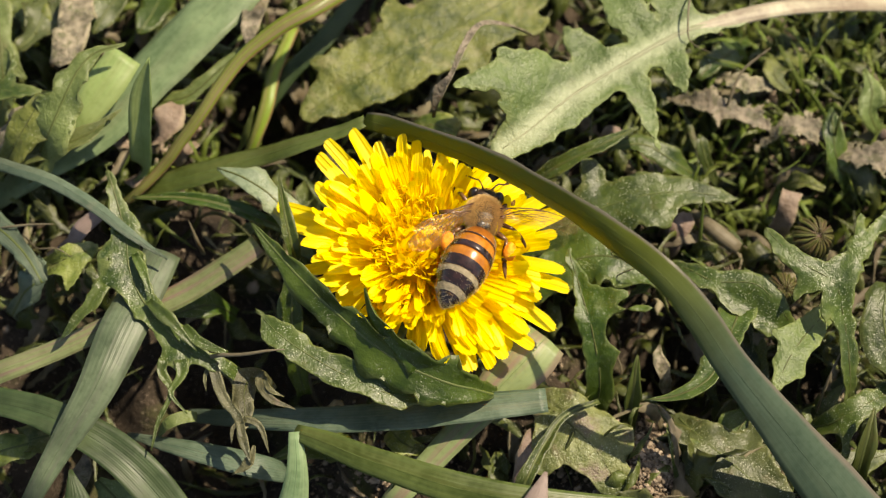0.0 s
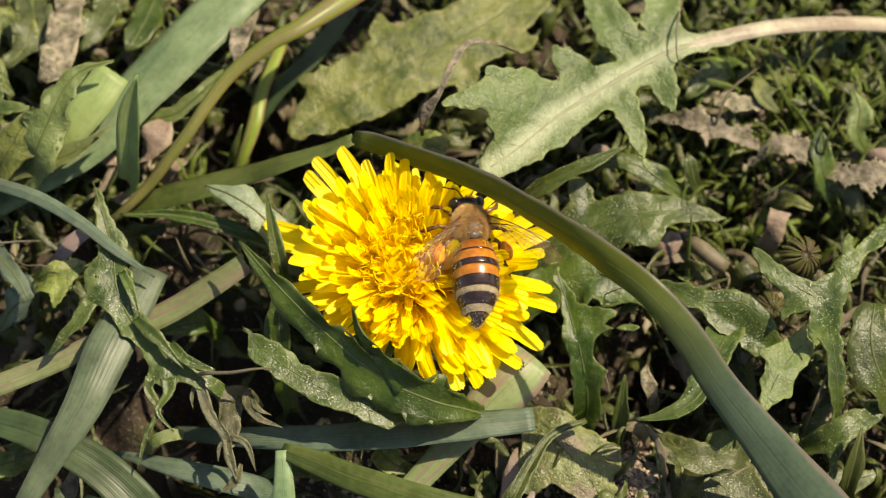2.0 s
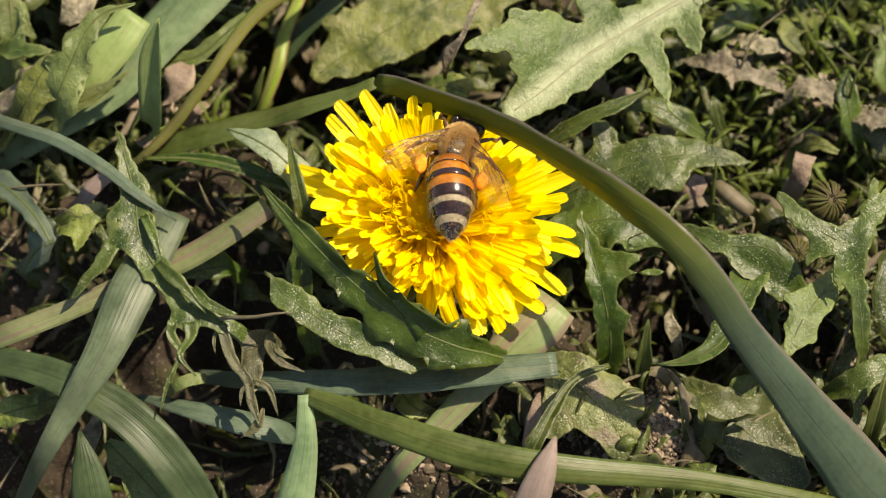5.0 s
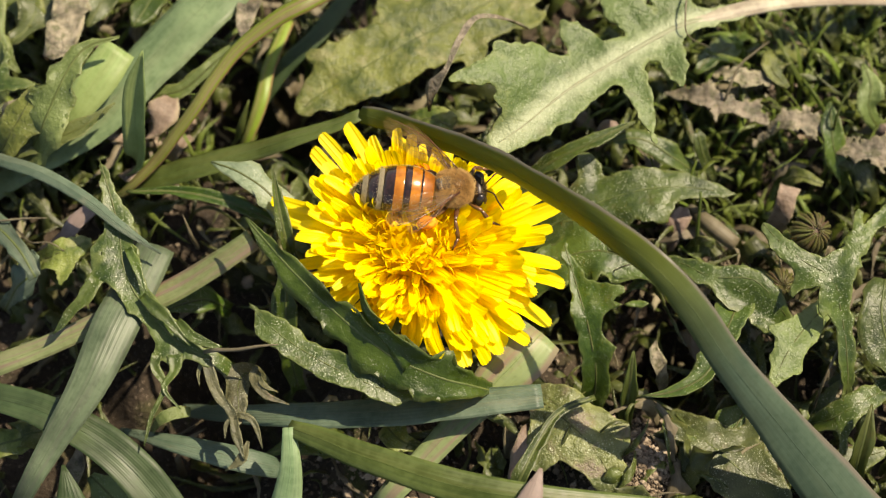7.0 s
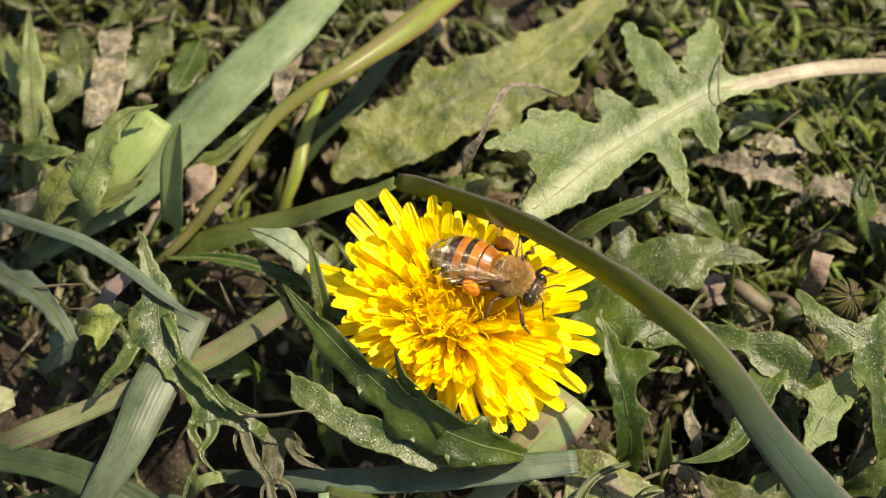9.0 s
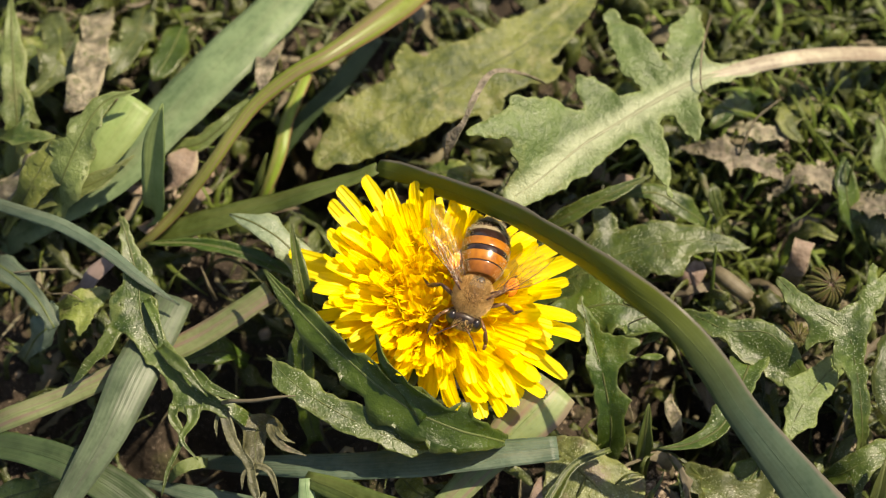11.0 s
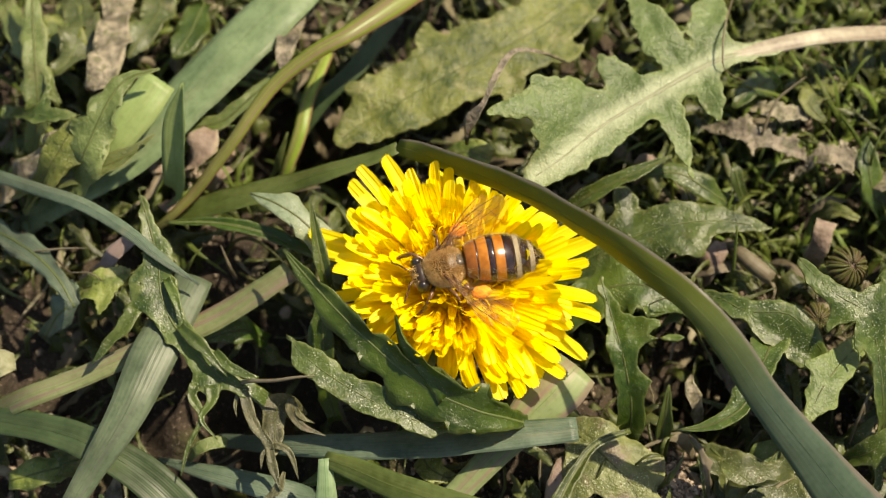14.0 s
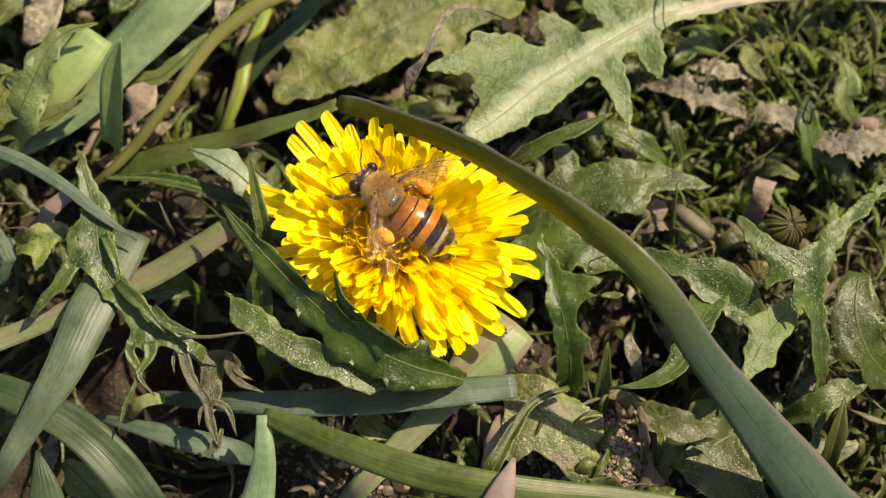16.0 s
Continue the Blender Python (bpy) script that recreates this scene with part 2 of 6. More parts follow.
def petal_material(name, base, deep, through=0.35):
    n = Nodes(name)
    uv = n.add("SeparateXYZ", {0: n.add("TexCoord").outputs["UV"]})
    rnd = n.add("ObjectInfo").outputs["Random"]
    wave = n.math("SINE", n.math("MULTIPLY", uv.outputs[0], 15.0))
    fine = n.noise(2200.0, 3.0)
    col = n.mix(n.ramp(uv.outputs[1], 0.55, 0.0), base, deep)
    col = n.mix(n.math("MULTIPLY", n.ramp(fine, 0.4, 0.7), 0.18), col, deep)
    col = n.mix(n.math("MULTIPLY", rnd, 0.3), col, deep)
    return n.close(col, 0.42, n.bump(n.math("ADD", wave, n.math("MULTIPLY", fine, 0.4)), 0.014), through, 0.3, 0.0, col)


def simple(name, a, b, rough, scale=900.0, relief=0.05, spec=0.5, through=0.0):
    n = Nodes(name)
    k = n.noise(scale, 4.0)
    return n.close(n.mix(n.ramp(k, 0.35, 0.65), a, b), rough, n.bump(k, relief), through, spec)


SOIL, CRUMB = soil_material(), crumb_material()
PETAL = petal_material("yellow_petal", (0.97, 0.795, 0.024), (0.97, 0.70, 0.010), 0.54)
FLORET = petal_material("young_floret", (0.97, 0.79, 0.018), (0.96, 0.69, 0.009), 0.54)
STYLE = petal_material("curled_style", (0.97, 0.78, 0.016), (0.96, 0.68, 0.008), 0.45)
CALYX = simple("calyx_green", (0.06, 0.10, 0.02), (0.16, 0.2, 0.05), 0.5)
STALK = simple("stalk", (0.16, 0.14, 0.05), (0.28, 0.22, 0.1), 0.45, 300.0, 0.05, 0.5, 0.2)
CHITIN = simple("black_chitin", (0.012, 0.008, 0.006), (0.030, 0.014, 0.012), 0.17, 1500.0, 0.008, 0.5)
SHIELD = simple("shield_chitin", (0.030, 0.024, 0.018), (0.09, 0.074, 0.058), 0.36, 1500.0, 0.04, 0.5)
HEAD = simple("head_chitin", (0.016, 0.010, 0.007), (0.04, 0.022, 0.012), 0.4, 1500.0, 0.03, 0.4)
AMBER = simple("amber_chitin", (0.27, 0.088, 0.008), (0.42, 0.155, 0.016), 0.24, 1200.0, 0.012, 0.5, 0.08)
RUSSET = simple("russet_chitin", (0.16, 0.048, 0.006), (0.30, 0.10, 0.013), 0.3, 1200.0, 0.02, 0.5, 0.08)
BROWNLEG = simple("brown_chitin", (0.04, 0.010, 0.008), (0.14, 0.065, 0.022), 0.3, 1200.0, 0.02)
THORAX = simple("thorax_brown", (0.10, 0.06, 0.025), (0.2, 0.13, 0.06), 0.5)
FUZZ = simple("tan_hair", (0.52, 0.33, 0.12), (0.78, 0.56, 0.25), 0.6, 3000.0, 0.0, 0.3, 0.4)
GREYFUZZ = simple("grey_hair", (0.34, 0.29, 0.18), (0.5, 0.43, 0.28), 0.6, 3000.0, 0.0, 0.3, 0.25)
GREYBAND = simple("grey_band", (0.20, 0.165, 0.10), (0.34, 0.28, 0.18), 0.5, 2400.0, 0.03, 0.3)
POLLEN = simple("orange_pollen", (0.75, 0.20, 0.012), (0.88, 0.34, 0.03), 0.75, 2600.0, 0.12, 0.2, 0.1)
EYE_DARK = simple("compound_eye", (0.006, 0.004, 0.004), (0.018, 0.011, 0.008), 0.32, 6000.0, 0.004, 0.6)


def wing_material():
    n = Nodes("wing_membrane")
    p = n.add("BsdfPrincipled", {"Base Color": (0.42, 0.27, 0.12, 1), "Roughness": 0.22, "Specular IOR Level": 0.8, "Normal": n.bump(n.noise(1100.0), 0.06)}).outputs[0]
    clear = n.add("BsdfTransparent", {"Color": (1.0, 0.97, 0.92, 1)}).outputs[0]
    m = n.add("MixShader", {0: n.ramp(n.noise(500.0), 0.3, 3.6), 1: clear, 2: p}).outputs[0]
    n.tree.links.new(m, n.add("OutputMaterial").inputs["Surface"])
    return n.mat


WING = wing_material()


# ---- shapes ----
def spline(points, count):
    """A smooth line through points (any number of columns), at even steps of its length."""
    p = np.array([tuple(q) + (0,) * (max(map(len, points)) - len(q)) for q in points], float)
    e = np.vstack([2 * p[0] - p[1], p, 2 * p[-1] - p[-2]])
    out = []
    for i in range(1, len(e) - 2):
        a, b, c, d = e[i - 1], e[i], e[i + 1], e[i + 2]
        for k in range(16):
            s = k / 16
            out.append(0.5 * (2 * b + (c - a) * s + (2 * a - 5 * b + 4 * c - d) * s * s + (3 * b - a - 3 * c + d) * s ** 3))
    out.append(e[-2])
    out = np.array(out)
    run = np.concatenate([[0], np.cumsum(np.linalg.norm(np.diff(out[:, :3], axis=0), axis=1))])
    at = np.linspace(0, run[-1], count)
    return np.stack([np.interp(at, run, out[:, k]) for k in range(out.shape[1])], 1), run[-1]


def strip(bm, points, arch=0.08, fold=0.0, ripple=0.0, teeth=0.0, tooth=3.0, ragged=0.0, thick=0.22, across=6, seed=0, step=0.8, origin=(0, 0, 0), rib=0.0):
    """A blade along points (x, y, z, width, roll): arched or folded across, with a rippled or toothed margin. rib: only the narrow ridge along its middle."""
    uv = bm.loops.layers.uv.verify()
    rows, length = spline(points, 9)
    ns = int(max(8, min(64, length / step)))
    rows, length = spline(points, ns)
    if rows.shape[1] < 5:
        rows = np.hstack([rows, np.zeros((ns, 5 - rows.shape[1]))])
    tang = np.gradient(rows[:, :3], axis=0)
    grid = []
    for i in range(ns):
        c, t = Vector(rows[i, :3]), Vector(tang[i]).normalized()
        side = t.cross(Vector((0, 0, 1)))
        side = side.normalized() if side.length > 0.05 else Vector((1, 0, 0))
        q = Matrix.Rotation(radians(rows[i, 4]), 3, t)
        side = q @ side
        up = side.cross(t)
        w = max(rows[i, 3], 0.05) / 2
        s_mm = length * i / (ns - 1)
        line = []
        for j in range(across + 1):
            u = v = 2 * j / across - 1
            if rib:
                u *= min(0.5, rib / (2 * w))
            grow, back = 1.0, 0.0
            if teeth:
                ph = (s_mm / tooth + 0.37 * seed + (0.5 if u < 0 else 0)) % 1.0
                grow = 1 + teeth * (ph - 0.5) * abs(u) ** 2
            if ragged:
                grow += ragged * abs(u) ** 3 * noise.noise((s_mm * 0.55, 7.3 * seed + (3 if u < 0 else 0), 0.5)) + 0.4 * ragged * abs(u) ** 3 * noise.noise((s_mm * 1.9, 3.1 * seed + (3 if u < 0 else 0), 2.5))
            lift = w * (arch * 2 * (1 - u * u) + fold * abs(u))
            lift += ripple * w * u * u * math.sin(s_mm * 1.15 + seed * 1.7 + (2.1 if u < 0 else 0)) + 0.10 * w * noise.noise((s_mm * 0.35, u * 1.2, seed * 3.7))
            if rib:
                lift += 0.2 * rib * (1 - v * v) + 0.012
            p = c + side * (u * w * grow) + up * lift
            line.append((p, up, u, s_mm))
        grid.append(line)
    o = Vector(origin)
    top = [[bm.verts.new((p - o) * MM) for p, up, u, s in line] for line in grid]
    low = [[bm.verts.new((p - up * thick * (1 - 0.8 * abs(u)) - o) * MM) for p, up, u, s in line] for line in grid]

    def face(vs, keys):
        f = bm.faces.new(vs)
        f.smooth = True
        for loop, (i, j) in zip(f.loops, keys):
            loop[uv].uv = (grid[i][j][2], grid[i][j][3])

    for i in range(ns - 1):
        for j in range(across):
            k = [(i, j), (i, j + 1), (i + 1, j + 1), (i + 1, j)]
            face([top[a][b] for a, b in k], k)
            k.reverse()
            face([low[a][b] for a, b in k], k)
        for j in (0, across):
            k = [(i, j), (i + 1, j), (i + 1, j), (i, j)]
            vs = [top[i][j], top[i + 1][j], low[i + 1][j], low[i][j]]
            if j:
                k.reverse(), vs.reverse()
            face(vs, k)
    for i in (0, ns - 1):
        for j in range(across):
            k = [(i, j), (i, j), (i, j + 1), (i, j + 1)]
            vs = [top[i][j], low[i][j], low[i][j + 1], top[i][j + 1]]
            if i:
                k.reverse(), vs.reverse()
            face(vs, k)


def tube(bm, points, sides=7, step=0.8, origin=(0, 0, 0), flat=1.0):
    """A round stalk along points (x, y, z, radius)."""
    uv = bm.loops.layers.uv.verify()
    rows, length = spline(points, 5)
    ns = int(max(4, min(30, length / step)))
    rows, length = spline(points, ns)
    tang = np.gradient(rows[:, :3], axis=0)
    rings = []
    for i in range(ns):
        t = Vector(tang[i]).normalized()
        a = t.orthogonal().normalized() if abs(t.z) > 0.95 else t.cross(Vector((0, 0, 1))).normalized()
        b = a.cross(t)
        c = Vector(rows[i, :3]) - Vector(origin)
        rings.append([bm.verts.new((c + (a * math.cos(k) + b * math.sin(k) * flat) * rows[i, 3]) * MM) for k in np.linspace(0, 2 * math.pi, sides, endpoint=False)])
    for i in range(ns - 1):
        for k in range(sides):
            f = bm.faces.new([rings[i][k], rings[i + 1][k], rings[i + 1][(k + 1) % sides], rings[i][(k + 1) % sides]])
            f.smooth = True
            for loop, (a, b) in zip(f.loops, ((i, k), (i + 1, k), (i + 1, k + 1), (i, k + 1))):
                loop[uv].uv = (2 * b / sides - 1, length * a / ns)
    bm.faces.new(rings[0])
    bm.faces.new(rings[-1][::-1])


def ball(bm, centre, radii, sub=3, turn=None):
    made = bmesh.ops.create_icosphere(bm, subdivisions=sub, radius=1.0)
    for v in made["verts"]:
        p = Vector([a * b for a, b in zip(v.co, radii)])
        v.co = ((turn @ p if turn else p) + Vector(centre)) * MM
    for f in bm.faces:
        f.smooth = True


def mesh(name, bm, *materials):
    bmesh.ops.recalc_face_normals(bm, faces=bm.faces)
    me = bpy.data.meshes.new(name)
    bm.to_mesh(me)
    bm.free()
    for m in materials:
        me.materials.append(m)
    return me


def part(name, bm, material, parent, label=""):
    ob = new(name, mesh(name, bm, *(material if isinstance(material, tuple) else (material,))))
    ob.parent = parent
    return tagged(ob, label)


COUNT = [0]


def blade(label, material, points, name="grass_plant", category="grass", group="", **shape):
    """One grass leaf, rooted at its first point: its blade, and the vein along the middle."""
    COUNT[0] += 1
    at = points[0][:3]
    ob = new(name)
    ob.location = Vector(at) * MM
    bm = bmesh.new()
    strip(bm, points, seed=COUNT[0], origin=at, **shape)
    part("blade", bm, material, ob)
    bm = bmesh.new()
    strip(bm, points, seed=COUNT[0], origin=at, **{**shape, "across": 4, "rib": 0.06, "thick": 0.1})
    part("vein", bm, material, ob)
    return tagged(ob, label, category, group or "grass leaves")


def lamina(bm, strokes, ripple, seed, origin, cell=0.42, thick=0.18, torn=0.0):
    """One sheet of leaf tissue that flows round all its strokes, each a line of (x, y, z, width): the middle and its lobes, with uneven margins and sunken veins."""
    uv = bm.loops.layers.uv.verify()
    lines = []
    for stroke in strokes:
        rows, length = spline([p[:4] for p in stroke], 9)
        lines.append(spline([p[:4] for p in stroke], int(max(12, length / 0.4)))[0])
    every = np.vstack(lines)
    x0, y0 = every[:, 0].min() - 4, every[:, 1].min() - 4
    nx, ny = int((every[:, 0].max() + 4 - x0) / cell) + 2, int((every[:, 1].max() + 4 - y0) / cell) + 2
    gx, gy = np.meshgrid(x0 + cell * np.arange(nx), y0 + cell * np.arange(ny), indexing="ij")
    fields, heights, creases = [], [], []
    for rows in lines:
        d = np.sqrt((gx[..., None] - rows[:, 0]) ** 2 + (gy[..., None] - rows[:, 1]) ** 2)
        f = rows[:, 3] / 2 - d
        at = f.argmax(-1)
        fields.append(f.max(-1))
        near = np.exp(-(d / 1.2) ** 2) + 1e-9
        heights.append(((near * rows[:, 2]).sum(-1) / near.sum(-1)) * 0.5 + rows[at, 2] * 0.5)
        creases.append(np.exp(-(d.min(-1) / 0.3) ** 2))
    f, h = np.array(fields), np.array(heights)
    top = f.max(0)
    field = top + 0.3 * np.log(np.exp((f - top) / 0.3).sum(0))
    share = np.exp(np.maximum((f - top) / 0.9, -30))
    z = (share * h).sum(0) / share.sum(0) - 0.16 * np.max(creases, axis=0)
    spine = np.sqrt(((gx[..., None] - lines[0][:, 0]) ** 2 + (gy[..., None] - lines[0][:, 1]) ** 2).min(-1))
    free = 1 - np.exp(-(spine / 1.6) ** 2)
    field -= 0.5 * free
    for i in range(nx):
        for j in range(ny):
            if field[i, j] > -1.5:
                x, y = gx[i, j], gy[i, j]
                field[i, j] += 0.5 * noise.noise((x * 0.45, y * 0.45, seed * 1.7)) + 0.42 * noise.noise((x * 1.1, y * 1.1, seed * 2.3))
                if torn:
                    field[i, j] += torn * (0.55 * noise.noise((x * 1.9, y * 1.9, seed * 0.7)) + 0.45 * noise.noise((x * 3.7, y * 3.7, seed * 0.9)) - 0.1)
                edge = math.exp(-max(0.0, field[i, j]) / 0.9)
                z[i, j] += free[i, j] * ((0.5 + 1.6 * ripple) * noise.noise((x * 0.22, y * 0.22, seed)) + (0.25 + 1.6 * ripple) * edge * noise.noise((x * 0.5, y * 0.5, seed + 9.0)) + 0.16 * noise.noise((x * 1.1, y * 1.1, seed + 4.0)))
    made = {}

    def corner(key, x, y, zz, inner, middle):
        if key not in made:
            p = Vector((x, y, zz)) - Vector(origin)
            made[key] = (bm.verts.new(p * MM), bm.verts.new((p - Vector((0, 0, thick))) * MM), (max(0.0, 1 - 0.5 * inner), middle))
        return made[key]

    for i in range(nx - 1):
        for j in range(ny - 1):
            quad = [(i, j), (i + 1, j), (i + 1, j + 1), (i, j + 1)]
            inside = [field[q] > 0 for q in quad]
            if not any(inside):
                continue
            ring = []
            for k in range(4):
                a, b = quad[k], quad[(k + 1) % 4]
                if inside[k]:
                    ring.append((corner(a, gx[a], gy[a], z[a], field[a], 1 - free[a]), False))
                if inside[k] != inside[(k + 1) % 4]:
                    t = field[a] / (field[a] - field[b])
                    mix = lambda g: g[a] + (g[b] - g[a]) * t
                    ring.append((corner((min(a, b), max(a, b)), mix(gx), mix(gy), mix(z), 0.0, mix(1 - free)), True))
            if len(ring) < 3:
                continue
            for side, order in ((0, ring), (1, ring[::-1])):
                face = bm.faces.new([c[side] for c, cut in order])
                face.smooth = True
                for loop, (c, cut) in zip(face.loops, order):
                    loop[uv].uv = c[2]
            for k in range(len(ring)):
                (c, cut), (d, cut2) = ring[k], ring[(k + 1) % len(ring)]
                if cut and cut2:
                    bm.faces.new([c[0], c[1], d[1], d[0]])

    def height(x, y):
        u, v = min(nx - 2, max(0.0, (x - x0) / cell)), min(ny - 2, max(0.0, (y - y0) / cell))
        i, j = int(u), int(v)
        u, v = u - i, v - j
        return (z[i, j] * (1 - u) + z[i + 1, j] * u) * (1 - v) + (z[i, j + 1] * (1 - u) + z[i + 1, j + 1] * u) * v

    return height


def leaf(label, material, spine, lobes=(), rib=0.14, rib_material=None, name="dandelion_leaf", category="leaf", group="dandelion leaves", ripple=0.18, sheet=True, points=(), torn=0.0, **shape):
    """A leaf along a spine rooted at its first point: its middle, the lobes that run out from it, thin curling points as parts of their own, and its midrib."""
    COUNT[0] += 1
    at = spine[0][:3]
    ob = new(name)
    ob.location = Vector(at) * MM
    shape.setdefault("arch", -0.05)
    shape.setdefault("ragged", 0.45)
    bm = bmesh.new()
    if lobes and sheet:
        height = lamina(bm, [spine, *lobes], ripple, COUNT[0], at, 0.24 if torn else 0.42, torn=torn)
    else:
        strip(bm, spine, ripple=ripple, seed=COUNT[0], origin=at, **shape)
    part("lamina", bm, material, ob)
    for k, lobe in enumerate(() if sheet else lobes):
        bm = bmesh.new()
        strip(bm, lobe, ripple=ripple, seed=COUNT[0] + k + 1, origin=at, arch=-0.05, ragged=0.4, fold=0.3)
        part("lobe", bm, material, ob)
    for k, lobe in enumerate(points):
        bm = bmesh.new()
        strip(bm, lobe, ripple=0.1, seed=COUNT[0] + k + 1, origin=at, arch=0.1, ragged=0.5, fold=0.5, thick=0.16, step=0.5)
        part("lobe", bm, material, ob)
    if rib:
        bm = bmesh.new()
        if rib > 0.5:
            stalk = bmesh.new()
            tube(stalk, [(x, y, z + 0.05 if f > 0.74 else height(x, y) - 0.12, rib * f) for (x, y, z, *rest), f in zip(spine[:6], (0.75, 0.75, 0.75, 0.72, 0.4, 0.02))], 10, origin=at, flat=0.35)
            part("stalk", stalk, PETIOLE, ob, "pinkish-brown leaf stalk")
            rows = spline([p[:3] for p in spine[3:]], 14)[0]
            tube(bm, [(x, y, height(x, y), rib * (0.3 - 0.27 * i / 13)) for i, (x, y, z) in enumerate(rows)], 8, origin=at, flat=0.35)
        elif lobes and sheet:
            rows = spline([p[:3] for p in spine], 14)[0]
            tube(bm, [(x, y, height(x, y), rib * (0.9 - 0.6 * i / 13)) for i, (x, y, z) in enumerate(rows)], 6, origin=at, flat=0.5)
        else:
            strip(bm, spine, ripple=ripple, seed=COUNT[0], origin=at, **{**shape, "across": 4, "rib": 1.5 * rib, "thick": 0.1})
        part("midrib", bm, rib_material or (MIDRIB if rib > 0.5 else GREENRIB), ob, "pale raised midrib" if rib > 0.5 else "")
    return tagged(ob, label, category, group)


# ---- ground ----
MOUNDS = [(21.0, -19.0, 6.0), (-29.5, 17.3, 7.0), (25.3, 5.7, 6.0), (-8.0, -20.0, 9.0), (19.4, -19.1, 9.0), (36.4, 17.6, 9.0)]
HOLLOWS = [(-31.0, -18.5, 7.0), (-36.0, -12.0, 5.0), (-13.0, -23.0, 6.0), (-21.0, -4.0, 6.0), (-40.0, -22.0, 6.0), (-20.0, 22.0, 5.0), (-16.0, 17.0, 4.0), (35.6, 12.9, 6.5), (30.3, 13.2, 5.0), (-17.9, -7.7, 7.0), (-21.6, -14.8, 7.0), (-12.8, -3.5, 6.0), (-25.8, -7.7, 4.0), (23.1, -7.7, 5.0), (-22.7, 18.9, 5.0)]


def soil_height(x, y):
    near = max(0.0, 1 - math.hypot(x, y) / 400.0)
    lumps = 1.4 * noise.noise((x * 0.11, y * 0.11, 0.3)) + 0.8 * noise.noise((x * 0.35, y * 0.35, 5.1))
    grit = 3.0 * math.exp(-((x - 20.5) ** 2 + (y + 19.3) ** 2) / 5.0 ** 2)
    return near * lumps + grit - 5.0 + 5.5 * max(math.exp(-((x - a) ** 2 + (y - b) ** 2) / c ** 2) for a, b, c in MOUNDS) - 9.0 * max(math.exp(-((x - a) ** 2 + (y - b) ** 2) / c ** 2) for a, b, c in HOLLOWS)


def build_ground():
    bm = bmesh.new()
    n = 150
    spread = lambda u: 75.0 * u + 60000.0 * math.copysign(abs(u) ** 11, u)
    grid = []
    for i in range(n + 1):
        line = []
        for j in range(n + 1):
            x, y = spread(2 * i / n - 1), spread(2 * j / n - 1)
            z = soil_height(x, y)
            line.append(bm.verts.new((x * MM, y * MM, z * MM)))
        grid.append(line)
    for i in range(n):
        for j in range(n):
            bm.faces.new([grid[i][j], grid[i + 1][j], grid[i + 1][j + 1], grid[i][j + 1]]).smooth = True
    tagged(new("ground", mesh("ground", bm, SOIL)), "dry crumbly soil under the weeds, coloured near-black like the shaded gaps", "ground", kind="structure")

    rng = random.Random(4)
    ico = bmesh.new()
    bmesh.ops.create_icosphere(ico, subdivisions=1, radius=1.0)
    ico.verts.index_update()
    form, sides = [v.co.copy() for v in ico.verts], [[v.index for v in f.verts] for f in ico.faces]
    ico.free()
    points, faces = [], []

    def crumb(x, y, r):
        turn, low = Euler((rng.random() * 6, rng.random() * 6, rng.random() * 6)).to_matrix(), soil_height(x, y) + 0.4 * r
        size = Vector((rng.uniform(0.7, 1.25), rng.uniform(0.7, 1.2), rng.uniform(0.55, 1.0))) * r
        first = len(points)
        for p in form:
            points.append((turn @ Vector((p.x * size.x, p.y * size.y, p.z * size.z)) * rng.uniform(0.8, 1.15) + Vector((x, y, low))) * MM)
        faces.extend([[first + k for k in f] for f in sides])

    for k in range(650):
        x, y, r = rng.uniform(-58, 58), rng.uniform(-40, 45), 0.25 + 0.8 * rng.random() ** 4
        if max(math.exp(-((x - a) ** 2 + (y - b) ** 2) / c ** 2) for a, b, c in HOLLOWS) < 0.3:
            crumb(x, y, r)
    for k in range(3200):
        a, b, c = rng.choice(MOUNDS)
        crumb(rng.gauss(a, 0.5 * c), rng.gauss(b, 0.42 * c), 0.1 + 0.5 * rng.random() ** 4)
    for k in range(1500):
        crumb(rng.gauss(20.5, 3.0), rng.gauss(-19.3, 2.3), 0.09 + 0.28 * rng.random() ** 3)
    me = bpy.data.meshes.new("soil_crumbs")
    me.from_pydata(points, [], faces)
    me.materials.append(CRUMB)
    tagged(new("soil_crumbs", me), "pinkish brown crumbs of dry soil on the ground", "soil", kind="stuff")


build_ground()


# ---- the flower ----
FLOWER = Vector((-2.2, -0.5, 13.0))


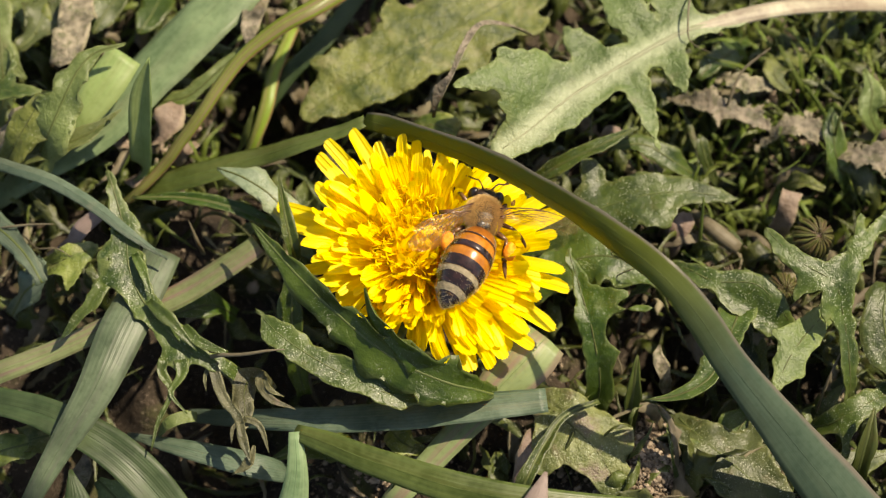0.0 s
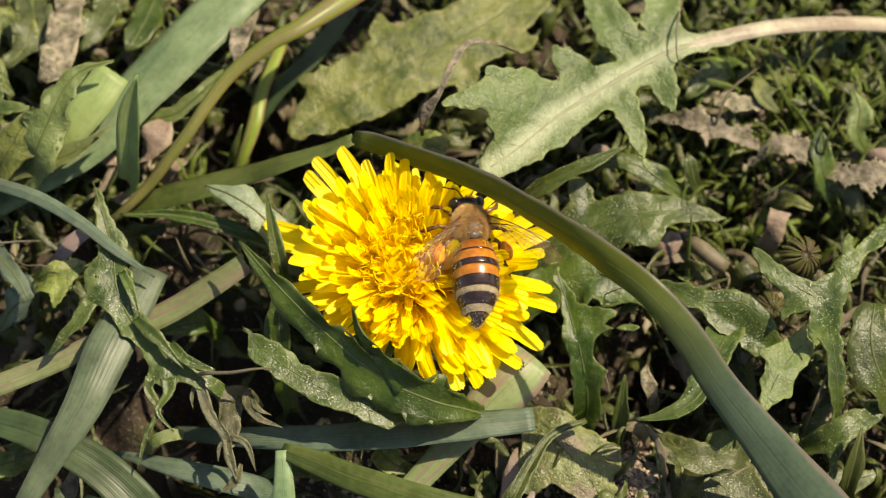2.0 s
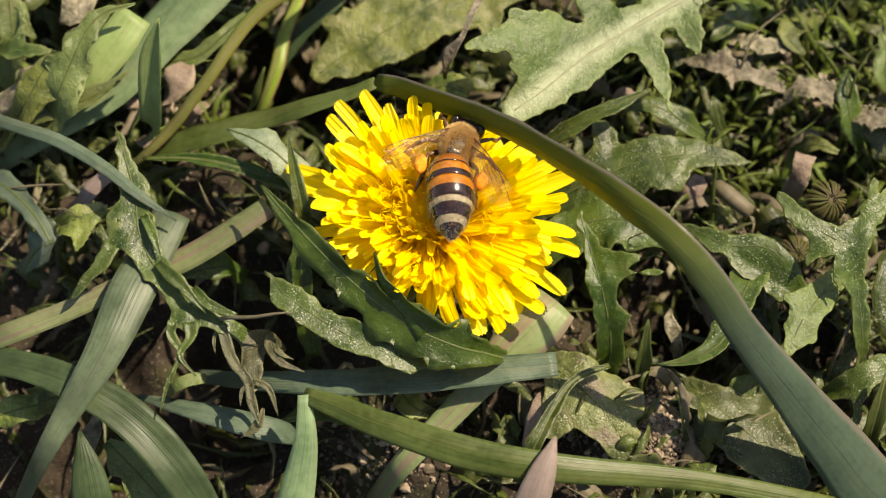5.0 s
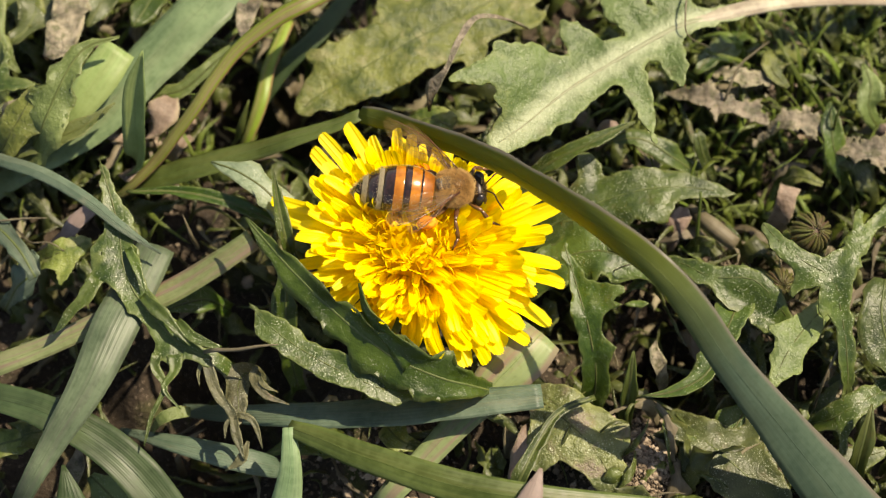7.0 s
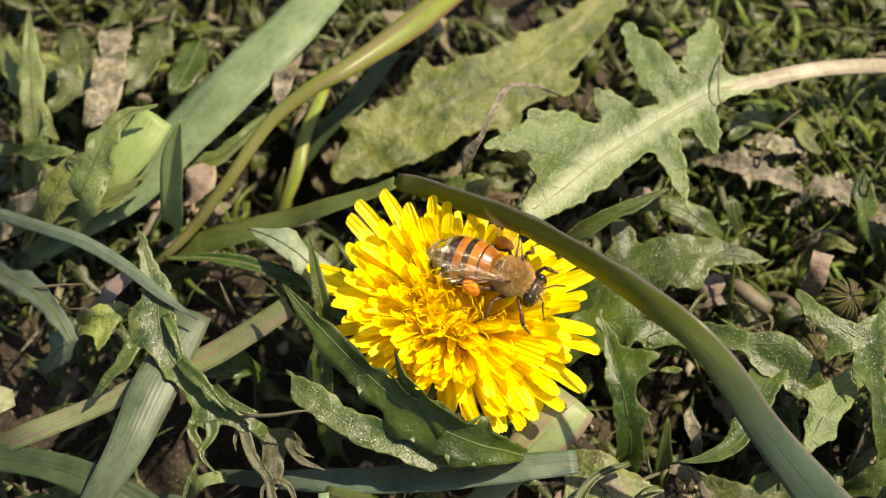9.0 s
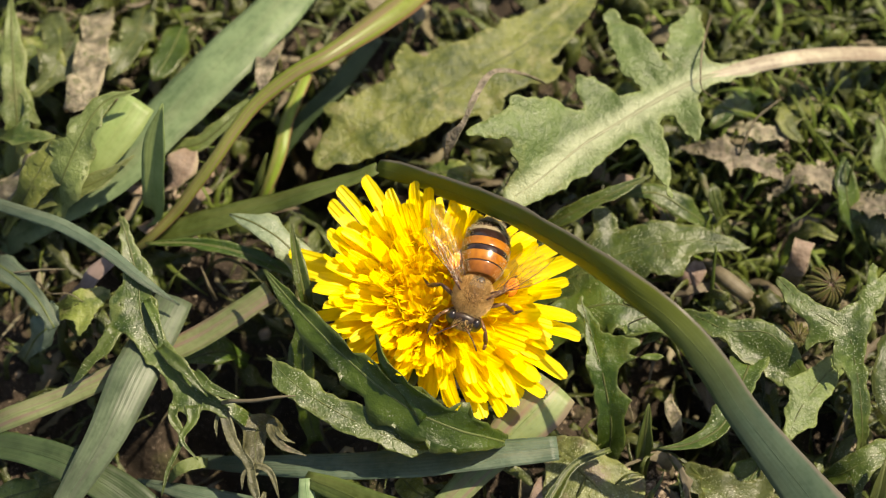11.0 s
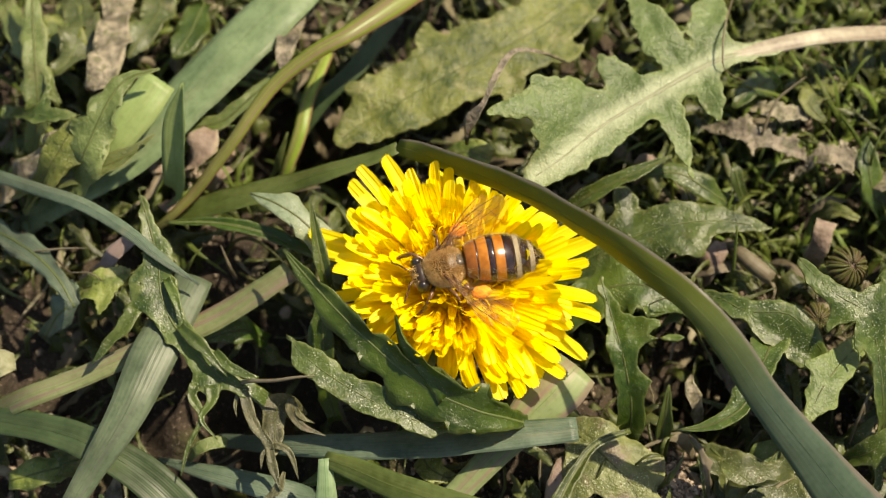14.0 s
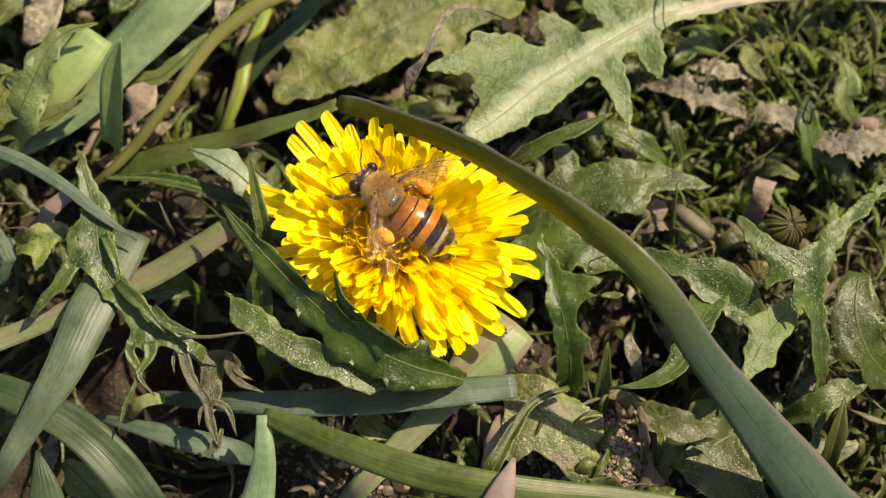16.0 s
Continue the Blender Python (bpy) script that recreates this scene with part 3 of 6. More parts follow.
def ligule(length, width, bend, seed, end=0.0):
    """A strap petal, thin as a sheet, that rises along z and bends towards x: a narrow foot, even sides, grooves along it and five blunt teeth. end: extra turn of its last third."""
    rng = random.Random(seed)
    bm = bmesh.new()
    uv = bm.loops.layers.uv.verify()
    ns, nu = 9, 10
    x = z = 0.0
    rows = []
    drift, cupped, groove, skew = rng.uniform(-0.7, 0.7), rng.uniform(0.05, 0.4), rng.uniform(0.02, 0.045), rng.uniform(-0.16, 0.16)
    ends, roll = rng.uniform(0.08, 0.34), rng.uniform(-0.4, 0.4)
    teeth = [rng.uniform(0.5, 1.2) for k in range(nu + 1)]
    for i in range(ns + 1):
        s = i / ns
        a = radians(bend) * s ** 1.3 + radians(end) * max(0.0, (s - 0.65) / 0.35) ** 1.5
        if i:
            x += length / ns * math.sin(a)
            z += length / ns * math.cos(a)
        w = width / 2 * (0.3 + 0.7 * min(1.0, max(0.0, s - 0.08) / 0.4) ** 0.7) * (1 - ends * (max(0.0, s - 0.6) / 0.4) ** 2) * (1 + 0.06 * math.sin(7 * s + 9 * skew))
        line = []
        for j in range(nu + 1):
            u = 2 * j / nu - 1
            along = 0.0
            if i == ns:
                along = (0.07 * width * teeth[j] if j % 2 else -0.03 * width) - 0.3 * width * u ** 4 + skew * width * u
            cup = roll * s * u * w + cupped * width * (u * u - 0.4) * (1.3 - s) - groove * width * math.cos(2.5 * math.pi * (u + 1))
            nx, nz = -math.cos(a), math.sin(a)
            line.append((Vector((x + nx * cup + math.sin(a) * along, u * w + 0.1 * length * drift * s * s, z + nz * cup + math.cos(a) * along)), u, s))
        rows.append(line)
    top = [[bm.verts.new(p * MM) for p, u, s in r] for r in rows]
    for i in range(ns):
        for j in range(nu):
            k = [(i, j), (i, j + 1), (i + 1, j + 1), (i + 1, j)]
            f = bm.faces.new([top[a][b] for a, b in k])
            f.smooth = True
            for loop, (a, b) in zip(f.loops, k):
                loop[uv].uv = (rows[a][b][1], rows[a][b][2])
    return bm


# the rim petals that stand apart: azimuth, length, tilt
RIM = [(157, 11.2, 88), (166, 9.6, 84), (177, 7.4, 78), (187, 9.2, 84), (199, 8.6, 80), (147, 7.6, 80), (137, 10.6, 82), (127, 10.8, 76), (116, 10.4, 70), (109, 7.6, 60), (100, 8.6, 56), (92, 8.0, 52),
       (14, 11.4, 88), (22, 11.4, 86), (5, 9.6, 84), (-6, 10.4, 86), (-13, 10.8, 88), (-21, 9.2, 84), (-29, 11.0, 87), (-37, 9.8, 82), (-44, 10.8, 85), (-51, 9.6, 82), (-57, 10.4, 86), (-66, 9.6, 82), (-83, 7.6, 74), (-93, 7.4, 70)]


def build_flower():
    rng = random.Random(11)
    root = new("dandelion")
    root.location = (FLOWER.x * MM, FLOWER.y * MM, 0)
    tagged(root, "fully open yellow dandelion flower on a short stalk", "flower")
    lean = Euler((radians(1), radians(-3), 0)).to_matrix()
    base = Vector((0, 0, FLOWER.z - 1.5))

    def place(ob, at, az, tilt, twist=0.0, size=1.0):
        ob.parent = root
        m = lean @ (Euler((0, 0, az)).to_matrix() @ Euler((0, tilt, 0)).to_matrix() @ Euler((0, 0, twist)).to_matrix())
        ob.matrix_local = Matrix.LocRotScale((base + lean @ at) * MM, m.to_quaternion(), (size,) * 3)

    bm = bmesh.new()
    tube(bm, [(0.5, 1.5, -6.0, 1.5), (0.3, 0.6, 4.0, 1.5), (0.0, 0.0, FLOWER.z - 5.5, 1.6)], 10)
    part("stalk", bm, STALK, root, "pale hollow stalk")
    bm = bmesh.new()
    tube(bm, [(0, 0, FLOWER.z - 6.5, 1.8), (0, 0, FLOWER.z - 5.0, 4.2), (0, 0, FLOWER.z - 3.0, 5.0), (0, 0, FLOWER.z - 1.5, 4.6), (0, 0, FLOWER.z - 1.0, 3.0), (0, 0, FLOWER.z - 0.6, 0.4)], 16, 0.5)
    part("calyx", bm, CALYX, root, "green cup under the petals")
    bract = bmesh.new()
    strip(bract, [(0, 0, 0, 1.8), (1.2, 0, 1.5, 2.2), (3.5, 0, 1.6, 1.6), (6.0, 0, 0.2, 0.2)], arch=0.1)
    bract = mesh("bract", bract, CALYX)
    for k in range(14):
        ob = new("bract", bract)
        ob.parent = root
        az = k * 2 * math.pi / 14 + rng.uniform(-0.1, 0.1)
        ob.matrix_local = Matrix.LocRotScale(Vector((4.4 * math.cos(az), 4.4 * math.sin(az), FLOWER.z - 5.2)) * MM, Euler((0, 0, az)), (1, 1, 1))

    bm = bmesh.new()
    ball(bm, (0, 0, FLOWER.z - 1.0), (4.0, 4.0, 4.3), 3)
    part("disc", bm, FLORET, root, "golden heart of packed florets")

    def petal(name, data, r, az, tilt, size):
        foot = r * rng.uniform(0.85, 1.1)
        place(new(name, data), Vector((foot * math.cos(az), foot * math.sin(az), 0.9 - 0.06 * foot * foot)), az, radians(tilt), rng.uniform(-0.45, 0.45), size)

    rim = [mesh("petal", ligule(10.0, w, b, k, e), PETAL) for k, (w, b, e) in enumerate(((1.4, 2, 0), (1.55, -6, 12), (1.7, 6, -10), (2.1, 3, 6), (1.45, -4, -14)))]
    for k, (az, length, tilt) in enumerate(RIM):
        petal("petal", rim[3] if -70 < az < 0 and k % 2 else rng.choice(rim), 3.9, radians(az), tilt, length / 10)
    # rings from the rim inwards: name, count, foot radius, length, width, tilt, bends, tissue
    rings = (("petal", 34, 3.8, 8.6, 1.6, 80, (-8, 4, 14), PETAL), ("petal", 44, 3.6, 9.0, 1.5, 71, (-10, 2, 12), PETAL), ("petal", 50, 3.3, 8.6, 1.4, 62, (-10, 2, 14), PETAL), ("petal", 54, 2.9, 8.0, 1.3, 53, (-12, 2, 16), PETAL),
             ("floret", 58, 2.5, 7.2, 1.15, 44, (-12, 0, 16), PETAL), ("floret", 54, 2.0, 6.4, 0.95, 34, (-20, -4, 12), PETAL), ("floret", 46, 1.4, 5.7, 0.7, 23, (-30, -10, 8), FLORET), ("floret", 34, 0.8, 5.0, 0.5, 10, (-24, -8, 10), FLORET))
    for c, (name, count, r, length, width, flat, bends, tissue) in enumerate(rings):
        kinds = [mesh(name, ligule(length, width * (0.85 + 0.1 * (k % 4)), b, 100 + 10 * c + k, (-18, 10, 24, 0, -30, 14)[k]), tissue) for k, b in enumerate(bends * 2)]
        outer = max(0.0, 1 - c / 4)
        for i in range(count):
            az = (i + 0.5 * (c % 2) + rng.uniform(-0.6, 0.6)) * 2 * math.pi / count
            tilt = flat + rng.gauss(0, 6.5)
            size = rng.uniform(0.8, 1.1)
            # petals turned from the sun stand steeper
            tilt -= 16 * outer * max(0.0, math.cos(az - radians(104))) ** 6
            tilt -= 22 * outer * max(0.0, math.cos(az - radians(256))) ** 6
            # few long ones where the rim shows gaps
            if c < 2:
                size *= 1 - 0.32 * max(0.0, math.cos(az - radians(150)))
            # a leaf crowds the petals on one side, the arching blade on another
            size *= 1 - 0.26 * outer * max(0.0, math.cos(az - radians(232))) ** 3
            size *= 1 - 0.16 * outer * max(0.0, math.cos(az - radians(62))) ** 5
            tilt += 6 * outer * max(0.0, math.cos(az - radians(50))) ** 4
            petal(name, rng.choice(kinds), r, az, tilt, size)
    for pattern in range(3):
        curl = bmesh.new()
        h, k = 4.5 + 0.2 * pattern, (1.0, 0.7, 1.2)[pattern]
        tube(curl, [(0, 0, 3.2, 0.085), (0, 0, h, 0.085), (0.35 * k, 0.1, h + 0.6, 0.07), (0.85 * k, 0.1, h + 0.55, 0.055), (1.05 * k, 0.1, h + 0.1, 0.035)], 5, 0.35)
        tube(curl, [(0, 0, h - 0.1, 0.07), (-0.35 * k, -0.1, h + 0.55, 0.06), (-0.85 * k, -0.1, h + 0.5, 0.045), (-0.95 * k, 0, h, 0.035)], 5, 0.35)
        curl = mesh("style", curl, STYLE)
        for i in range(30):
            q = 0.12 + 0.88 * rng.random()
            az, r = rng.random() * 6.283, 3.0 * math.sqrt(q)
            place(new("style", curl), Vector((r * math.cos(az), r * math.sin(az), 0.9 - 0.06 * r * r)), az, radians(4 + 50 * q), rng.uniform(-3, 3), rng.uniform(0.85, 1.05))
    return root


build_flower()


# ---- the bee ----
def spike(bm, p, d, thick):
    a = d.orthogonal().normalized() * thick
    b = a.cross(d).normalized() * thick
    vs = [bm.verts.new((p + w) * MM) for w in (a, -0.5 * a + b, -0.5 * a - b)]
    tip = bm.verts.new((p + d) * MM)
    for i in range(3):
        bm.faces.new([vs[i], vs[(i + 1) % 3], tip])


def hairs(bm, centre, radii, count, long, rng, keep=lambda n: True, lean=(0, 0, 0)):
    """Fine hairs, each a slim three-sided spike, out of an ellipsoid."""
    for k in range(count):
        n = Vector((rng.gauss(0, 1), rng.gauss(0, 1), rng.gauss(0, 1))).normalized()
        if not keep(n):
            continue
        p = Vector([a * b for a, b in zip(n, radii)]) * 0.97 + Vector(centre)
        out = Vector([a / b for a, b in zip(n, radii)]).normalized()
        d = (out + Vector(lean) + 0.35 * Vector((rng.gauss(0, 1), rng.gauss(0, 1), rng.gauss(0, 1)))).normalized() * long * rng.uniform(0.6, 1.2)
        spike(bm, p, d, 0.017)


def abdomen_radius(x):
    s = min(1.0, max(0.003, (x + 7.4) / 7.75))
    return 2.28 * ((1 - (1 - s / 0.58) ** 2.1) ** 0.78 if s < 0.58 else 1 - 0.36 * ((s - 0.58) / 0.42) ** 2.2)


def tergite(front, rear, dark_from, parent, name, label, fore):
    """One ring of the abdomen from x = front back to x = rear; it is black behind dark_from."""
    bm = bmesh.new()
    xs = np.linspace(front, rear, 9)
    rings = []
    for i, x in enumerate(xs):
        s = i / 8
        r = abdomen_radius(x) * (0.955 + 0.06 * s ** 0.6)
        if i == 8:
            r *= 0.985
        drop = -0.035 * (x - 0.3) ** 2
        rings.append([bm.verts.new(Vector((x, r * math.cos(a), 0.92 * r * math.sin(a) + drop)) * MM) for a in np.linspace(0, 2 * math.pi, 28, endpoint=False)])
    for i in range(8):
        for k in range(28):
            f = bm.faces.new([rings[i][k], rings[i + 1][k], rings[i + 1][(k + 1) % 28], rings[i][(k + 1) % 28]])
            f.smooth = True
            f.material_index = 1 if (xs[i] + xs[i + 1]) / 2 < dark_from else 0
    bm.faces.new(rings[0][::-1])
    bm.faces.new(rings[-1])
    return part(name, bm, (fore, CHITIN), parent, label)


LEG_POINTS = {
    "fore_leg": [(3.6, 1.1, -0.9), (4.6, 2.5, -0.5), (5.3, 3.0, -1.8), (6.3, 3.2, -2.4)],
    "middle_leg": [(2.6, 1.3, -1.0), (2.2, 3.2, -0.3), (2.3, 4.3, -1.9), (1.6, 5.2, -2.5)],
    "hind_leg": [(1.6, 1.2, -1.0), (0.5, 2.5, -0.3), (-1.2, 2.7, -1.5), (-2.6, 3.2, -2.4)],
}


def build_bee():
    rng = random.Random(7)
    bee = new("honey_bee")
    tagged(bee, "honey bee with orange and black banded abdomen gathering pollen", "bee")
    bm = bmesh.new()
    xs = np.linspace(0.2, -6.2, 16)
    tube(bm, [(x, 0, -0.035 * (x - 0.3) ** 2 - 0.15, 0.86 * abdomen_radius(x)) for x in xs], 20, 0.4, flat=0.88)
    abdomen = part("abdomen", bm, BROWNLEG, bee, "banded abdomen")
    down = bmesh.new()
    for front, rear, dark, fore, label in ((0.35, -0.85, -0.72, RUSSET, "russet first abdomen ring"), (-0.75, -2.45, -1.78, AMBER, "amber abdomen ring with a black hind edge"), (-2.35, -4.4, -3.25, AMBER, "amber abdomen ring with a black hind edge"),
                                           (-4.3, -5.85, -4.95, GREYBAND, "black abdomen ring with a grey downy front"), (-5.75, -7.38, -6.3, GREYBAND, "grey downy tip of the abdomen")):
        tergite(front, rear, dark, abdomen, "tergite", label, fore)
        for k in range(500 if front > -4 else 1500):
            x, a = rng.uniform(rear, front) if front > -4 else rng.uniform(rear, front - 0.05), rng.uniform(0, 2 * math.pi)
            if front > -4 and abs(math.cos(a)) < 0.7:
                continue
            if front < -4 and x < dark and rng.random() < (0.9 if front > -5 else 0.7):
                continue
            r = abdomen_radius(x) * 1.0
            p = Vector((x, r * math.cos(a), 0.92 * r * math.sin(a) - 0.035 * (x - 0.3) ** 2))
            out = Vector((-1.5, math.cos(a), math.sin(a))) + 0.4 * Vector((rng.gauss(0, 1), rng.gauss(0, 1), rng.gauss(0, 1)))
            spike(down, p, out.normalized() * rng.uniform(0.16, 0.34), 0.012)
    part("down", down, GREYFUZZ, abdomen, "short grey down")
    bm = bmesh.new()
    ball(bm, (2.3, 0, 0.15), (1.8, 1.6, 1.5))
    thorax = part("thorax", bm, THORAX, bee, "dark thorax under tan fur")
    bm = bmesh.new()
    # the fur is thin on the back and thick along the sides
    hairs(bm, (2.3, 0, 0.15), (1.8, 1.6, 1.5), 24000, 0.52, rng, lambda n: (not (n.z > 0.3 and n.x < -0.2 and abs(n.y) < 0.45) or rng.random() < 0.15) and (n.z < 0.75 or rng.random() < 0.6), lean=(-0.2, 0, 0))
    part("fur", bm, FUZZ, thorax, "dense tan fur")
    bm = bmesh.new()
    ball(bm, (1.0, 0, 1.02), (0.45, 0.7, 0.26))
    for v in bm.verts:
        v.co += v.normal * 0.1 * MM * noise.noise(v.co * 1800)
    part("scutellum", bm, SHIELD, thorax, "bare shiny dark shield")
    bm = bmesh.new()
    ball(bm, (4.6, 0, -0.65), (0.8, 1.65, 1.3))
    head = part("head", bm, HEAD, bee, "black head with tan hairs")
    bm = bmesh.new()
    hairs(bm, (4.6, 0, -0.65), (0.8, 1.6, 1.3), 1500, 0.35, rng, lambda n: abs(n.y) < 0.6 and (n.x > 0.35 or n.x < -0.2))
    part("fur", bm, FUZZ, head, "short tan hairs")
    for side in (1, -1):
        bm = bmesh.new()
        ball(bm, (4.72, 1.2 * side, -0.42), (0.62, 0.56, 1.05))
        part("eye", bm, EYE_DARK, head, "glossy black compound eye")
        bm = bmesh.new()
        tube(bm, [(5.3, 0.35 * side, -0.1, 0.08), (6.0, 0.9 * side, 0.2, 0.07), (6.3, 1.4 * side, -0.2, 0.085), (6.9, 2.1 * side, -0.9, 0.075)], 6, 0.3)
        part("antenna", bm, BROWNLEG, head)
        for name, knees in LEG_POINTS.items():
            big = 1.35 if name == "hind_leg" else 1.0
            hip = Vector(knees[0])
            hip.y *= side
            bm = bmesh.new()
            pts = [Vector((x, y * side, z)) - hip for x, y, z in knees]
            tube(bm, [(*pts[0], 0.2), (*(pts[0] * 0.5 + pts[1] * 0.5), 0.24 * big), (*pts[1], 0.15)], 7, 0.4)
            tube(bm, [(*pts[1], 0.14), (*(pts[1] * 0.4 + pts[2] * 0.6), 0.25 * big), (*pts[2], 0.19 * big)], 7, 0.4)
            tube(bm, [(*pts[2], 0.18 * big), (*(pts[2] * 0.5 + pts[3] * 0.5), 0.15 * big), (*pts[3], 0.06)], 6, 0.4)
            leg = part(name, bm, BROWNLEG, bee, "dark brown jointed leg")
            leg.location = hip * MM
            if name == "hind_leg":
                bm = bmesh.new()
                ball(bm, pts[1] * 0.45 + pts[2] * 0.55 + Vector((0, 0.4 * side, 0.25)), (1.0, 0.66, 0.7), 3)
                for v in bm.verts:
                    v.co += v.normal * 0.09 * MM * noise.noise(v.co * 2200)
                part("pollen_load", bm, POLLEN, leg, "orange ball of packed pollen")
        for wing_name, hinge, long, wide, out, lift in (("fore_wing", (2.7, 1.3, 1.5), 8.4, 2.6, 34, 8), ("hind_wing", (1.9, 1.4, 1.35), 6.2, 1.9, 50, 5)):
            bm = bmesh.new()
            ribs = []
            for i in range(13):
                s = i / 12
                lead = 0.25 * wide * math.sin(math.pi * s * 0.9)
                trail = -wide * (math.sin(math.pi * min(1, s * 0.93 + 0.02)) ** 0.7) * (0.45 + 0.5 * s)
                ribs.append([bm.verts.new(Vector((-long * s, side * -(lead + (trail - lead) * j / 5) * -1, 0.16 * math.sin(j * 2.2 + s * 5))) * MM) for j in range(6)])
            for i in range(12):
                for j in range(5):
                    bm.faces.new([ribs[i][j], ribs[i + 1][j], ribs[i + 1][j + 1], ribs[i][j + 1]]).smooth = True
            wing = part(wing_name, bm, WING, bee, "clear brownish wing")
            swept = out if side > 0 else out + 10
            wing.matrix_basis = pose(hinge[0] * MM, hinge[1] * side * MM, hinge[2] * MM, 0, lift, -swept * side)

            def at(s, f, thick):
                lead = 0.25 * wide * math.sin(math.pi * s * 0.9)
                trail = -wide * (math.sin(math.pi * min(1, s * 0.93 + 0.02)) ** 0.7) * (0.45 + 0.5 * s)
                return (-long * s, side * (lead + (trail - lead) * f), 0.16 * math.sin(f * 5 * 2.2 + s * 5) + 0.02, thick * (1.1 - 0.7 * s))

            for j0, j1, last, thick in ((0.0, 0.0, 0.92, 0.06), (0.1, 0.28, 0.8, 0.028), (0.18, 0.55, 0.85, 0.026), (0.25, 0.85, 0.8, 0.022), (0.4, 1.0, 0.55, 0.02)):
                bm = bmesh.new()
                tube(bm, [at(s, j0 + (j1 - j0) * s, thick) for s in np.linspace(0, last, 8)], 5, 0.6)
                part("vein", bm, BROWNLEG, wing)
            for s0, f0, f1 in ((0.36, 0.12, 0.32), (0.5, 0.32, 0.62), (0.6, 0.15, 0.4), (0.72, 0.2, 0.75)):
                bm = bmesh.new()
                tube(bm, [at(s0 + 0.06 * f, f, 0.02) for f in np.linspace(f0, f1, 4)], 4, 0.5)
                part("vein", bm, BROWNLEG, wing)
    return bee


BEE = build_bee()

# ---- grass blades ----
blade("broad olive-green grass blade with a lilac edge arching over the flower", ARCHING, [(54.5, -29.5, -5.5, 6.5, -10), (42.2, -26.9, 3.5, 6.6, -15.0), (36.3, -22.1, 8.5, 5.6, -20.0), (31.5, -18.0, 13.5, 4.2, -24.0), (26.7, -13.8, 18.5, 3.3, -27.0), (23.2, -10.3, 23.0, 3.1, -30.0), (19.7, -7.0, 25.3, 2.9, -42), (15.8, -3.3, 24.2, 3.3, -58), (11.7, 0.5, 22.4, 3.7, -74), (5.0, 5.6, 20, 4.1, -81), (-1.3, 9.2, 17.6, 3.4, -76), (-4.6, 11.1, 16, 2.5, -66), (-7.6, 12.7, 14, 1.6, -20)], arch=0.1, across=8)
blade("dark green end of a bent blade sloping to the ground", OLIVE, [(-7.6, 12.7, 13.9, 1.3, 10), (-10.2, 11.8, 13, 2.0, 25), (-14.8, 11.0, 11, 2.6, 25), (-20.1, 10.8, 7.5, 2.9, 20), (-25.3, 9.9, 6, 3.0, 15), (-30.1, 9.8, 3, 2.6, 10), (-37.3, 11.2, -5.5, 2.0)], fold=0.15)
blade("wide ribbed grey-green grass blade with a torn end", GREYGRASS, [(-44.3, -27.3, -5.5, 1.6, 0), (-39.5, -23.4, 6, 1.9, 10), (-36.5, -18.8, 8.5, 2.6, 10), (-33.3, -13.6, 10, 3.7, 8), (-31.1, -7.9, 10, 4.5, 5), (-29.2, -3.0, 9, 4.2, 0), (-27.7, 1.1, 8, 3.8, 0)], arch=0.12, across=8)
blade("grass blade with a pinkish middle stripe and a cut end", PINKISH, [(-53.5, -11.7, -5.5, 2.0, 0), (-45.2, -11.1, 5, 2.3, 0), (-38.9, -9.0, 6.5, 2.1, 5), (-32.4, -6.1, 7, 2.2, 5), (-26.3, -3.4, 7.5, 2.5, 0), (-21.9, -0.8, 8, 2.5, -5), (-18.2, 1.7, 8.5, 2.3, -5)], arch=0.1)
blade("dark striped grass blade bending down to the ground", DARKGRASS, [(-21.6, -31.8, -5.5, 2.5, 0), (-23.3, -28.7, 1, 3.4, 0), (-25.2, -25.6, 4, 3.9, 0), (-27.3, -23.0, 6, 4.1, 5), (-29.8, -20.5, 7, 4.1, 8), (-32.8, -18.2, 7.5, 3.9, 10), (-36.2, -16.4, 7.5, 3.6, 10), (-40.8, -14.4, 6.5, 3.2, 10), (-46.9, -12.7, 4, 2.8, 5), (-54.2, -10.4, -3, 2, 0)], fold=0.22, arch=0.0, across=8)
blade("dark ribbed grass blade standing behind the bent one", DARKGRASS, [(-35.6, -31.8, -5.5, 3.8, 0), (-34.7, -28.1, 2, 4.2, 0), (-35.1, -24.2, 4.5, 3.2, 0), (-36.0, -20.3, 5.5, 0.3, 0)], arch=0.1)
blade("thin pale blue-green blade lying low", BLUISH, [(-31.5, -15.3, 0, 0.5, 0), (-26.8, -17.3, 3.5, 1.7, -15), (-22.8, -18.4, 4, 2.4, -15), (-18.9, -19.4, 4, 2.6, -10), (-15.8, -19.6, 2, 2.2, 0), (-13.9, -18.5, -4, 1.5)])
blade("blue-green grass blade with a broken end under the flower", BLUISH, [(-26.3, -11.7, -5.5, 1.4, 0), (-19.1, -14.8, 4, 2.0, 0), (-12.2, -15.7, 7, 2.7, -10), (-5.1, -15.7, 8, 3.1, -12), (2.5, -15.0, 8.5, 3.1, -12), (10.0, -14.2, 8.5, 2.5, -8)], arch=0.08, across=8)
